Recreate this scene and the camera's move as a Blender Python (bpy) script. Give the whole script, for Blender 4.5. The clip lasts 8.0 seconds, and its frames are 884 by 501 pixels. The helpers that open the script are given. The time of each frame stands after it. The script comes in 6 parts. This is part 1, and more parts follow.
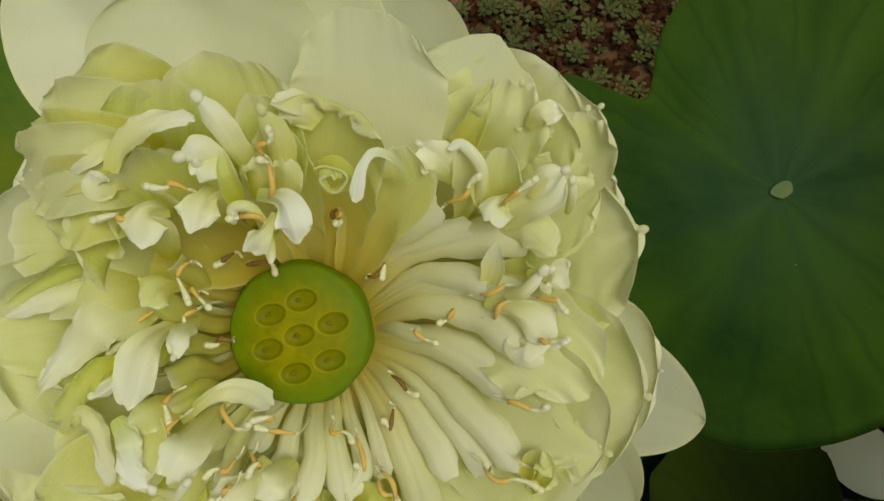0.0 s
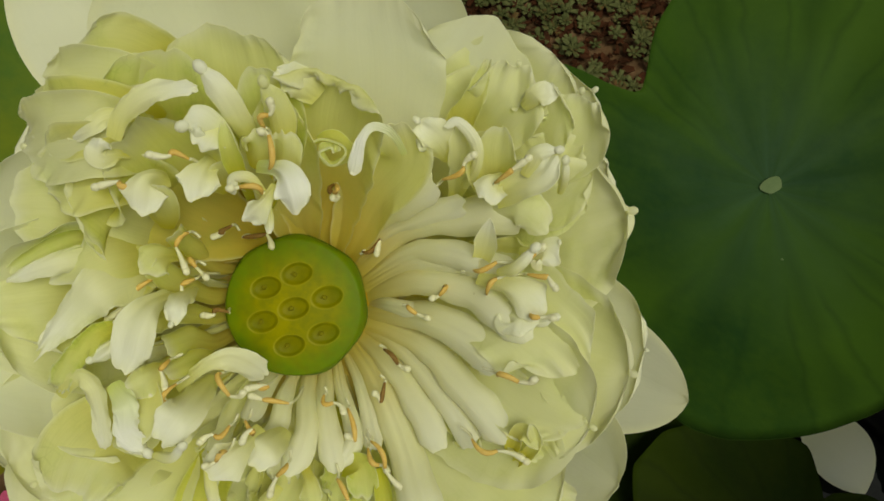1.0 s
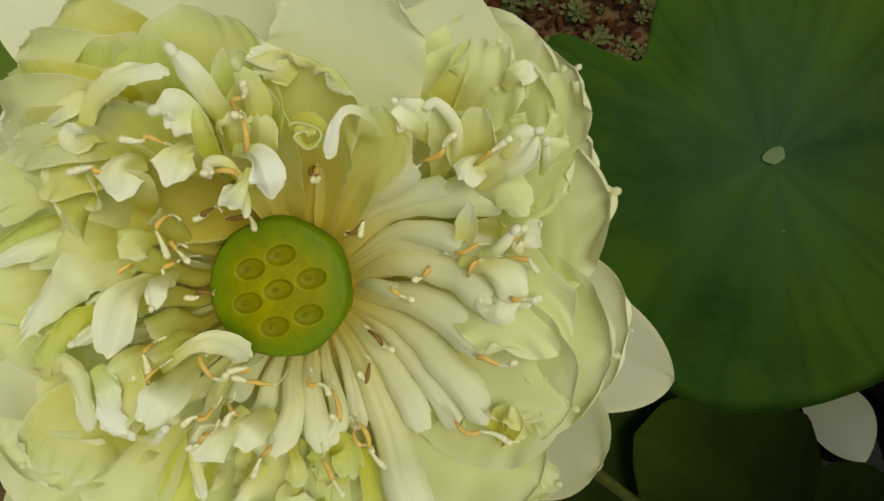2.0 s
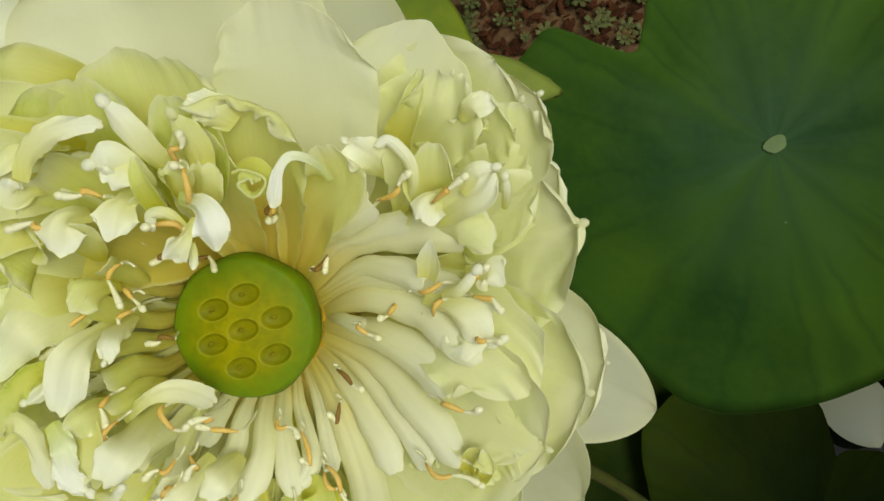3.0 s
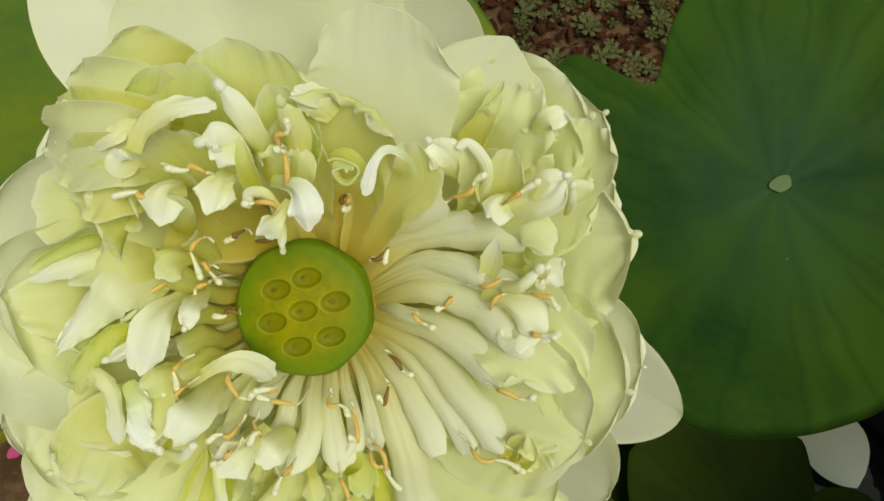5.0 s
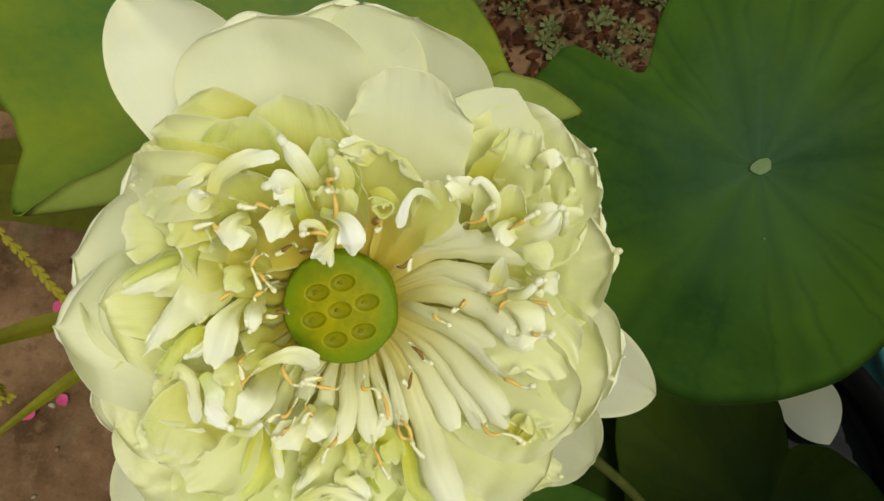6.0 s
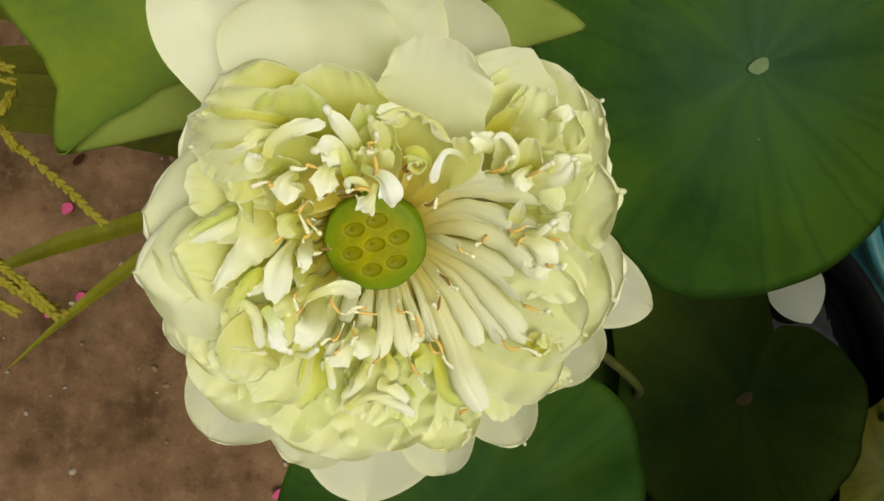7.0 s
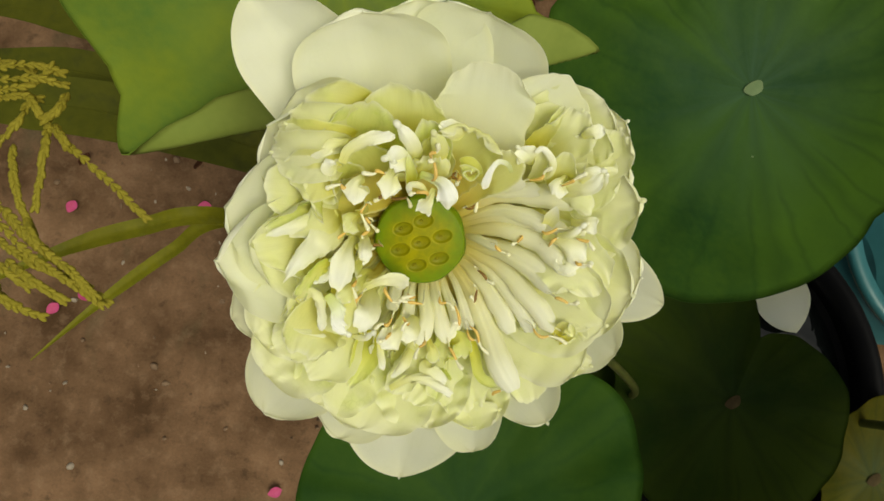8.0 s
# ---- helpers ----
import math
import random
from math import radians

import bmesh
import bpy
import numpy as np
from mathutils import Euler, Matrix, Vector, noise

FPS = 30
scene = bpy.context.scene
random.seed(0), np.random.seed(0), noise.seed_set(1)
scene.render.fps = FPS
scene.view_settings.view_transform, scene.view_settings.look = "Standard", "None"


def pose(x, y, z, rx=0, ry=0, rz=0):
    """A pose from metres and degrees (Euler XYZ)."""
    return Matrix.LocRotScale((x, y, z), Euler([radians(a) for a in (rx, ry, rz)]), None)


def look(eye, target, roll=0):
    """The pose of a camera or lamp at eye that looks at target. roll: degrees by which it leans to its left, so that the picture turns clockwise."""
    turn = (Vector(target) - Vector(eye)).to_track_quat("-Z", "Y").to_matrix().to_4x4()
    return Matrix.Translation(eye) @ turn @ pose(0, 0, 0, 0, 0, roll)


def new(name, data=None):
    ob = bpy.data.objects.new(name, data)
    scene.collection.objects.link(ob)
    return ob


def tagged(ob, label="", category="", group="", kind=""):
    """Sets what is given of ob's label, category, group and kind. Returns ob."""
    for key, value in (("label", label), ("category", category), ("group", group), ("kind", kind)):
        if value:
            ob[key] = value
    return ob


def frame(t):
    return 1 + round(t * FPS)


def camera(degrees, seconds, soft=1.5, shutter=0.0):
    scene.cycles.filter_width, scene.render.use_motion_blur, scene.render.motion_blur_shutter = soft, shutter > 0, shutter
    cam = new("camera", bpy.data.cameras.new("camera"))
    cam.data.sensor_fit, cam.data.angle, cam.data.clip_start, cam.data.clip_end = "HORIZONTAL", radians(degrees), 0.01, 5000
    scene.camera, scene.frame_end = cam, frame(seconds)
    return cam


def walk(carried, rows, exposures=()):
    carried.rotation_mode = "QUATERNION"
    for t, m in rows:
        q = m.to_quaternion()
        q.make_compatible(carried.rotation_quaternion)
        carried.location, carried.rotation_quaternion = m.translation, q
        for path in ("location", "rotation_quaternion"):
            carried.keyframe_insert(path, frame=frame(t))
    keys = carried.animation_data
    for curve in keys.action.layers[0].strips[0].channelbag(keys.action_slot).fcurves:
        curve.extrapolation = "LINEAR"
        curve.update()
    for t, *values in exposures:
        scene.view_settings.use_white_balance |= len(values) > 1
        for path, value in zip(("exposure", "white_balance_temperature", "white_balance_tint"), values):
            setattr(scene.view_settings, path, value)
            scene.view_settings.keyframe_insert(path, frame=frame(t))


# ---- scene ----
cam = camera(64.3, 8.0, soft=1.6)
PATH = [
    (0, (0.007, 0.008, 1.058), (-0.104, 0.808, -0.771), 1.5),
    (0.5, (0.005, 0.005, 1.058), (-0.085, 0.798, -0.775), 3.5),
    (1, (0.007, 0.003, 1.06), (-0.074, 0.786, -0.778), 4.7),
    (1.5, (0.008, 0.002, 1.061), (-0.072, 0.744, -0.795), 4.9),
    (3, (0.022, 0.023, 1.058), (-0.094, 0.68, -0.827), -1.5),
    (3.5, (0.02, 0.02, 1.061), (-0.084, 0.699, -0.818), 1.1),
    (4, (0.016, 0.018, 1.06), (-0.062, 0.721, -0.811), 4.2),
    (4.5, (0.012, 0.017, 1.06), (-0.063, 0.737, -0.804), 5.9),
    (5, (0.005, 0.011, 1.068), (-0.079, 0.717, -0.802), 6.1),
    (6.5, (-0.008, 0.013, 1.125), (-0.009, 0.467, -0.823), 11.7),
    (7, (-0.017, 0.021, 1.14), (0.019, 0.308, -0.839), 17.9),
    (7.5, (-0.032, 0.025, 1.168), (0.021, 0.299, -0.812), 21.6),
    (8, (-0.038, 0.008, 1.172), (0.029, 0.323, -0.802), 24.0),
]
walk(cam, [(t, look(eye, target, roll)) for t, eye, target, roll in PATH],
     exposures=[(0.0, -0.70, 7550, -6), (1.7, -0.66, 7600, -6), (2.8, -0.31, 7050, -5), (5.2, -0.28, 7000, -5), (6.3, -0.16, 7150, 0), (8.0, -0.16, 7200, 1)])

# ---- light paths: enough bounces for pale petals that light each other ----
scene.cycles.max_bounces = 20
scene.cycles.diffuse_bounces = 14
scene.cycles.transmission_bounces = 14

# ---- world and light: a bright overcast sky ----
world = bpy.data.worlds.new("overcast_sky")
scene.world = world
world.use_nodes = True
wn = world.node_tree.nodes
sky = wn.new("ShaderNodeTexSky")
sky.sky_type = "NISHITA"
sky.sun_disc = False
sky.sun_elevation = radians(67)
sky.sun_rotation = radians(131)
sky.air_density, sky.dust_density, sky.ozone_density = 1.2, 4.0, 1.0
wn["Background"].inputs["Strength"].default_value = 0.078
grey = wn.new("ShaderNodeHueSaturation")
grey.inputs["Saturation"].default_value = 0.3
world.node_tree.links.new(sky.outputs["Color"], grey.inputs["Color"])
world.node_tree.links.new(grey.outputs["Color"], wn["Background"].inputs["Color"])
sun_data = bpy.data.lights.new("sun", "SUN")
sun_data.energy, sun_data.angle, sun_data.color = 2.15, radians(26), (1.0, 0.96, 0.87)
sun = new("sun", sun_data)
sun.matrix_world = look((1.4, -1.2, 4.9), (0, 0, 0.5))


# ---- materials ----
def material(name, rough=0.5, spec=0.4):
    m = bpy.data.materials.new(name)
    m.use_nodes = True
    n, l = m.node_tree.nodes, m.node_tree.links
    b = n["Principled BSDF"]
    b.inputs["Roughness"].default_value = rough
    b.inputs["Specular IOR Level"].default_value = spec
    return m, n, l, b


def ramp(n, l, fac, *stops):
    r = n.new("ShaderNodeValToRGB")
    e = r.color_ramp.elements
    while len(e) < len(stops):
        e.new(0.5)
    for k, (pos, col) in enumerate(stops):
        e[k].position, e[k].color = pos, (*col, 1) if len(col) == 3 else col
    l.new(fac, r.inputs["Fac"])
    return r.outputs["Color"]


def mixed(n, l, fac, a, b, mode="MIX"):
    m = n.new("ShaderNodeMix")
    m.data_type, m.blend_type = "RGBA", mode
    for slot, v in ((0, fac), (6, a), (7, b)):
        if isinstance(v, (int, float)):
            m.inputs[slot].default_value = v
        elif isinstance(v, tuple):
            m.inputs[slot].default_value = (*v, 1)
        else:
            l.new(v, m.inputs[slot])
    return m.outputs[2]


def maths(n, l, op, a, b=0.0):
    m = n.new("ShaderNodeMath")
    m.operation = op
    for slot, v in ((0, a), (1, b)):
        if isinstance(v, (int, float)):
            m.inputs[slot].default_value = v
        else:
            l.new(v, m.inputs[slot])
    return m.outputs[0]


def noise_fac(n, l, coords, scale, detail=3.0, stretch=(1, 1, 1), rough=0.55):
    mp = n.new("ShaderNodeMapping")
    mp.inputs["Scale"].default_value = stretch
    l.new(coords, mp.inputs["Vector"])
    t = n.new("ShaderNodeTexNoise")
    t.inputs["Scale"].default_value, t.inputs["Detail"].default_value = scale, detail
    t.inputs["Roughness"].default_value = rough
    l.new(mp.outputs["Vector"], t.inputs["Vector"])
    return t.outputs["Fac"]


def bump(n, l, b, height, strength, distance):
    u = n.new("ShaderNodeBump")
    u.inputs["Strength"].default_value, u.inputs["Distance"].default_value = strength, distance
    l.new(height, u.inputs["Height"])
    l.new(u.outputs["Normal"], b.inputs["Normal"])
    return u.outputs["Normal"]


def petal_material(name, tip, base, tint, tint_amount, through_light=0.35, rough=0.4, reach=0.35, veined=0.15, ends=0.0):
    """A thin, translucent petal: pale tip, deeper base, fine lengthwise veins, tint in patches and at the margin."""
    m, n, l, b = material(name, rough, 0.25)
    tex = n.new("ShaderNodeTexCoord")
    sep = n.new("ShaderNodeSeparateXYZ")
    l.new(tex.outputs["UV"], sep.inputs[0])
    # besides pigment, the deeper base carries the warm glow deep between petals
    along = ramp(n, l, sep.outputs["Y"], (0.02, base), (reach, tuple(0.55 * p + 0.45 * q for p, q in zip(base, tip))), (max(0.5, reach * 2), tip))
    patches = noise_fac(n, l, tex.outputs["Object"], 110, 4)
    veins = noise_fac(n, l, tex.outputs["UV"], 9, 3, (4.5, 0.35, 1))
    rim = maths(n, l, "ABSOLUTE", maths(n, l, "SUBTRACT", sep.outputs["X"], 0.5))
    rim = maths(n, l, "POWER", maths(n, l, "MULTIPLY", rim, 2.0), 3.0)
    amount = maths(n, l, "ADD", maths(n, l, "MULTIPLY", rim, 0.3), ramp(n, l, patches, (0.48, (0, 0, 0)), (0.8, (1, 1, 1))))
    rnd = n.new("ShaderNodeObjectInfo")
    amount = maths(n, l, "MULTIPLY", amount, maths(n, l, "ADD", maths(n, l, "MULTIPLY", rnd.outputs["Random"], tint_amount), tint_amount * 0.5))
    col = mixed(n, l, amount, along, tint)
    col = mixed(n, l, maths(n, l, "MULTIPLY", ramp(n, l, veins, (0.45, (0, 0, 0)), (0.75, (1, 1, 1))), veined), col, tuple(0.8 * c for c in tint))
    cells = n.new("ShaderNodeTexVoronoi")
    cells.feature = "DISTANCE_TO_EDGE"
    cells.inputs["Scale"].default_value = 330
    l.new(tex.outputs["Object"], cells.inputs["Vector"])
    net = maths(n, l, "MULTIPLY", ramp(n, l, cells.outputs["Distance"], (0.0, (1, 1, 1)), (0.09, (0, 0, 0))), maths(n, l, "MULTIPLY", amount, maths(n, l, "ADD", maths(n, l, "ADD", rim, 0.2), maths(n, l, "POWER", sep.outputs["Y"], 8.0))))
    col = mixed(n, l, net, col, tuple(0.75 * c for c in tint))
    end = maths(n, l, "POWER", sep.outputs["Y"], 9.0)
    lip = ramp(n, l, maths(n, l, "ADD", maths(n, l, "POWER", rim, 3.0), end), (0.35, (0, 0, 0)), (0.85, (1, 1, 1)))
    col = mixed(n, l, maths(n, l, "MULTIPLY", maths(n, l, "MULTIPLY", lip, maths(n, l, "POWER", sep.outputs["Y"], 0.6)), 0.85), col, (0.965, 0.965, 0.78))
    if ends:
        col = mixed(n, l, maths(n, l, "MULTIPLY", ramp(n, l, sep.outputs["Y"], (0.55, (0, 0, 0)), (0.92, (1, 1, 1))), ends), col, (0.975, 0.975, 0.86))
    l.new(col, b.inputs["Base Color"])
    normal = bump(n, l, b, mixed(n, l, 0.5, veins, patches), 0.05 + veined, 0.0010)
    tr = n.new("ShaderNodeBsdfTranslucent")
    l.new(col, tr.inputs["Color"])
    l.new(normal, tr.inputs["Normal"])
    mix = n.new("ShaderNodeMixShader")
    mix.inputs["Fac"].default_value = through_light
    l.new(b.outputs[0], mix.inputs[1])
    l.new(tr.outputs[0], mix.inputs[2])
    l.new(mix.outputs[0], n["Material Output"].inputs["Surface"])
    return m


OUTER = petal_material("white_petal", (0.94, 0.948, 0.82), (0.93, 0.93, 0.62), (0.92, 0.945, 0.74), 0.2, 0.3, 0.55, veined=0.05)
# more translucent, and greyed to put shade on the low outer petals into colour
THIN_SHADED = petal_material("thin_shaded_white_petal", (0.87, 0.88, 0.76), (0.86, 0.85, 0.54), (0.84, 0.87, 0.64), 0.2, 0.54, 0.5, veined=0.08)
CREAM = petal_material("cream_petal", (0.92, 0.925, 0.56), (0.89, 0.83, 0.12), (0.83, 0.88, 0.32), 0.4, 0.5, 0.5, 0.4)
GREENISH = petal_material("greenish_petal", (0.90, 0.925, 0.49), (0.86, 0.84, 0.12), (0.69, 0.80, 0.14), 0.6, 0.54, 0.5, 0.45)
# amber base includes the warm shade at the bottom of the hollow
HOLLOW = petal_material("amber_shaded_hollow_petal", (0.93, 0.93, 0.50), (0.91, 0.76, 0.10), (0.86, 0.88, 0.28), 0.25, 0.46, 0.5, 0.34)
PALE = petal_material("pale_cream_petal", (0.945, 0.948, 0.68), (0.92, 0.91, 0.40), (0.84, 0.90, 0.36), 0.35, 0.5, 0.5, 0.25, veined=0.08)
STRAP = petal_material("pale_petaloid", (0.975, 0.965, 0.69), (0.93, 0.79, 0.13), (0.93, 0.93, 0.45), 0.2, 0.34, 0.45, 0.24, ends=0.85)
# amber shade of the deep gaps round the pod, painted onto their petals
AMBER = petal_material("amber_shaded_petal_base", (0.88, 0.79, 0.25), (0.81, 0.57, 0.05), (0.82, 0.78, 0.19), 0.2, 0.44, 0.5, 0.34)
# amber base carries the brownish shade of the recess beside the pod
BASKET = petal_material("amber_shaded_basket_petal", (0.89, 0.90, 0.36), (0.82, 0.64, 0.05), (0.74, 0.80, 0.16), 0.4, 0.5, 0.5, 0.42)
WHITE = petal_material("white_petaloid", (0.98, 0.984, 0.90), (0.88, 0.87, 0.30), (0.90, 0.93, 0.55), 0.28, 0.27, 0.36, 0.47)
HOOK = petal_material("white_tipped_petaloid", (0.985, 0.987, 0.94), (0.80, 0.87, 0.30), (0.89, 0.94, 0.62), 0.2, 0.2, 0.36, 0.34)


def spotted(name, low, high, scale, rough=0.55, spec=0.4, relief=0.2, depth=0.001, third=None):
    m, n, l, b = material(name, rough, spec)
    tex = n.new("ShaderNodeTexCoord")
    f = noise_fac(n, l, tex.outputs["Object"], scale, 5)
    g = noise_fac(n, l, tex.outputs["Object"], scale * 7, 3)
    col = ramp(n, l, f, (0.3, low), (0.7, high))
    if third:
        h = noise_fac(n, l, tex.outputs["Object"], scale * 2.3, 4)
        col = mixed(n, l, ramp(n, l, h, (0.55, (0, 0, 0)), (0.72, (1, 1, 1))), col, third)
    col = mixed(n, l, 0.25, col, ramp(n, l, g, (0.3, low), (0.7, high)))
    l.new(col, b.inputs["Base Color"])
    bump(n, l, b, g, relief, depth)
    return m


def leaf_material(name, low, high, vein, count, rough=0.5, spec=0.35, pale=None, painted_sheen=0.65):
    """Lotus leaf: matt waxy green with forking veins that radiate from the stalk (UV x goes round, y outwards), and a
    bluish sheen painted round the stalk.
    """
    m, n, l, b = material(name, rough, spec)
    tex = n.new("ShaderNodeTexCoord")
    sep = n.new("ShaderNodeSeparateXYZ")
    l.new(tex.outputs["UV"], sep.inputs[0])
    wob = maths(n, l, "MULTIPLY", maths(n, l, "SUBTRACT", noise_fac(n, l, tex.outputs["Object"], 14, 3), 0.5), 0.045)
    round_ = maths(n, l, "ADD", sep.outputs["X"], wob)

    def lines(k, width):
        d = maths(n, l, "ABSOLUTE", maths(n, l, "SUBTRACT", maths(n, l, "FRACT", maths(n, l, "MULTIPLY", round_, k)), 0.5))
        d = maths(n, l, "MULTIPLY", d, maths(n, l, "ADD", sep.outputs["Y"], 0.15))
        return ramp(n, l, d, (0.0, (1, 1, 1)), (width, (0, 0, 0)))
    first = lines(count, 0.13)
    second = mixed(n, l, ramp(n, l, sep.outputs["Y"], (0.45, (0, 0, 0)), (0.6, (1, 1, 1))), (0.0, 0.0, 0.0), lines(count * 2, 0.10))
    both = mixed(n, l, 1.0, first, second, "LIGHTEN")
    f = noise_fac(n, l, tex.outputs["Object"], 14, 4)
    g = noise_fac(n, l, tex.outputs["Object"], 160, 4)
    col = ramp(n, l, f, (0.32, low), (0.68, high))
    col = mixed(n, l, 0.2, col, ramp(n, l, g, (0.35, low), (0.65, high)))
    broad = noise_fac(n, l, tex.outputs["Object"], 6, 2)
    col = mixed(n, l, ramp(n, l, broad, (0.42, (0, 0, 0)), (0.66, (0.75, 0.75, 0.75))), col, tuple(1.25 * c for c in high))
    col = mixed(n, l, maths(n, l, "MULTIPLY", both, 0.34), col, vein)
    # bluish sheen near the stalk, painted into the colour in radial streaks
    sheen = maths(n, l, "MULTIPLY", ramp(n, l, sep.outputs["Y"], (0.05, (1, 1, 1)), (0.75, (0, 0, 0))), noise_fac(n, l, tex.outputs["UV"], 30, 2, (1, 0.08, 1)))
    col = mixed(n, l, maths(n, l, "MULTIPLY", sheen, painted_sheen), col, (0.06, 0.12, 0.085))
    if pale:
        col = mixed(n, l, ramp(n, l, noise_fac(n, l, tex.outputs["Object"], 9, 2), (0.5, (0, 0, 0)), (0.75, (1, 1, 1))), col, pale)
    l.new(col, b.inputs["Base Color"])
    bump(n, l, b, mixed(n, l, 0.75, both, g), 0.4, 0.0016)
    tr = n.new("ShaderNodeBsdfTranslucent")
    l.new(col, tr.inputs["Color"])
    mix = n.new("ShaderNodeMixShader")
    mix.inputs["Fac"].default_value = 0.15
    l.new(b.outputs[0], mix.inputs[1])
    l.new(tr.outputs[0], mix.inputs[2])
    l.new(mix.outputs[0], n["Material Output"].inputs["Surface"])
    return m


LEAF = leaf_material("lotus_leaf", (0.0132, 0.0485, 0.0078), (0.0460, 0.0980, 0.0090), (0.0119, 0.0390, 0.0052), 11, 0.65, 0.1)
# darker copy of the lotus leaf: shade under the flower put into colour
LEAF_SHADE = leaf_material("shaded_green_lotus_leaf", (0.014, 0.050, 0.006), (0.036, 0.080, 0.008), (0.012, 0.045, 0.008), 11, 0.65, 0.08, painted_sheen=0.12)
LEAF_LIGHT = leaf_material("young_lotus_leaf", (0.0748, 0.1615, 0.0306), (0.2125, 0.2635, 0.0238), (0.13, 0.20, 0.024), 11, 0.65, 0.1)
# low leaves: the deep shade over the tub is put into this dark green
LEAF_LOW_SHADED = leaf_material("shaded_low_lotus_leaf", (0.011, 0.030, 0.002), (0.031, 0.050, 0.003), (0.018, 0.030, 0.004), 10, 0.65, 0.08, painted_sheen=0.1)
LEAF_OLD = leaf_material("yellowing_lotus_leaf", (0.060, 0.070, 0.004), (0.13, 0.105, 0.006), (0.035, 0.046, 0.006), 10, 0.65, 0.1, pale=(0.045, 0.058, 0.008))
LEAF_BACK = spotted("leaf_underside", (0.1700, 0.2210, 0.0425), (0.2380, 0.2890, 0.0595), 25, 0.65, 0.15, 0.15, 0.0006)
LEAF_SPOT = spotted("leaf_stalk_scar", (0.1105, 0.1700, 0.0680), (0.1530, 0.2125, 0.0935), 90, 0.6, 0.3)
SCAR_BROWN = spotted("brown_stalk_scar", (0.05, 0.035, 0.015), (0.10, 0.07, 0.03), 90, 0.7, 0.1)
# olive, darkened for the shade that the stalks stand in
STALK = spotted("shaded_olive_stalk", (0.035, 0.048, 0.008), (0.075, 0.085, 0.016), 60, 0.5, 0.4, 0.3, 0.0005)
KNOB = spotted("white_anther_club", (0.82, 0.80, 0.54), (0.88, 0.86, 0.64), 250, 0.4, 0.35, 0.1, 0.0002)
ORANGE = spotted("orange_anther", (0.70, 0.43, 0.09), (0.83, 0.60, 0.20), 300, 0.5, 0.35, 0.3, 0.0002)
BROWN = spotted("brown_anther", (0.15, 0.075, 0.02), (0.34, 0.20, 0.05), 300, 0.55, 0.3, 0.3, 0.0002)
CLOD = spotted("dry_soil_crumb", (0.13, 0.085, 0.052), (0.27, 0.18, 0.115), 25, 0.95, 0.05, 0.6, 0.004)

m, n, l, b = material("brown_soil", 0.95, 0.05)
tex = n.new("ShaderNodeTexCoord")
broad = noise_fac(n, l, tex.outputs["Object"], 6.5, 5)
middle = noise_fac(n, l, tex.outputs["Object"], 34, 5, rough=0.65)
fine = noise_fac(n, l, tex.outputs["Object"], 170, 4)
soil = ramp(n, l, broad, (0.34, (0.080, 0.044, 0.022)), (0.66, (0.225, 0.132, 0.074)))
soil = mixed(n, l, ramp(n, l, middle, (0.52, (0, 0, 0)), (0.72, (0.38, 0.38, 0.38))), soil, (0.30, 0.195, 0.12))
soil = mixed(n, l, ramp(n, l, middle, (0.28, (0.6, 0.6, 0.6)), (0.44, (0, 0, 0))), soil, (0.058, 0.036, 0.020))
moss = noise_fac(n, l, tex.outputs["Object"], 8.3, 3, (1, 0.6, 1))
soil = mixed(n, l, ramp(n, l, moss, (0.58, (0, 0, 0)), (0.70, (0.6, 0.6, 0.6))), soil, (0.085, 0.075, 0.040))
soil = mixed(n, l, 0.3, soil, mixed(n, l, 1.0, soil, ramp(n, l, fine, (0.3, (0.5, 0.5, 0.5)), (0.7, (1, 1, 1))), "MULTIPLY"))
l.new(soil, b.inputs["Base Color"])
bump(n, l, b, mixed(n, l, 0.4, middle, fine), 0.6, 0.008)
SOIL = m
STONE = spotted("pale_stone", (0.22, 0.17, 0.12), (0.40, 0.34, 0.27), 30, 0.9, 0.2, 0.5, 0.002)
TUB = spotted("black_plastic", (0.005, 0.005, 0.006), (0.011, 0.011, 0.012), 12, 0.45, 0.08, 0.15, 0.0008)
TEAL = spotted("teal_plastic", (0.02, 0.115, 0.13), (0.035, 0.16, 0.175), 9, 0.4, 0.5, 0.1, 0.0008)
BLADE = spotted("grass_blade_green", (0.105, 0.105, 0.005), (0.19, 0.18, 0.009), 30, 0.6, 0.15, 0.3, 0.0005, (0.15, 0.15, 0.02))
# darker green that holds the shade on the strap leaves
BLADE_SHADED = spotted("shaded_strap_leaf_green", (0.040, 0.047, 0.004), (0.095, 0.095, 0.008), 12, 0.6, 0.12, 0.3, 0.001, (0.04, 0.045, 0.008))
SEED = spotted("grass_spikelet_yellow", (0.19, 0.165, 0.014), (0.36, 0.30, 0.035), 120, 0.7, 0.2, 0.3, 0.0005)
BRACT = spotted("pink_bract", (0.42, 0.05, 0.12), (0.52, 0.08, 0.22), 60, 0.6, 0.2, 0.2, 0.0008)
SUCCULENT = spotted("succulent_green", (0.045, 0.055, 0.016), (0.15, 0.16, 0.065), 16, 0.7, 0.1, 0.2, 0.001, (0.13, 0.04, 0.016))
LITTER = spotted("reddish_leaf_litter", (0.016, 0.008, 0.004), (0.10, 0.035, 0.016), 18, 0.9, 0.1, 0.6, 0.004)

m, n, l, b = material("dark_water", 0.04, 0.4)
b.inputs["Base Color"].default_value = (0.006, 0.008, 0.008, 1)
tex = n.new("ShaderNodeTexCoord")
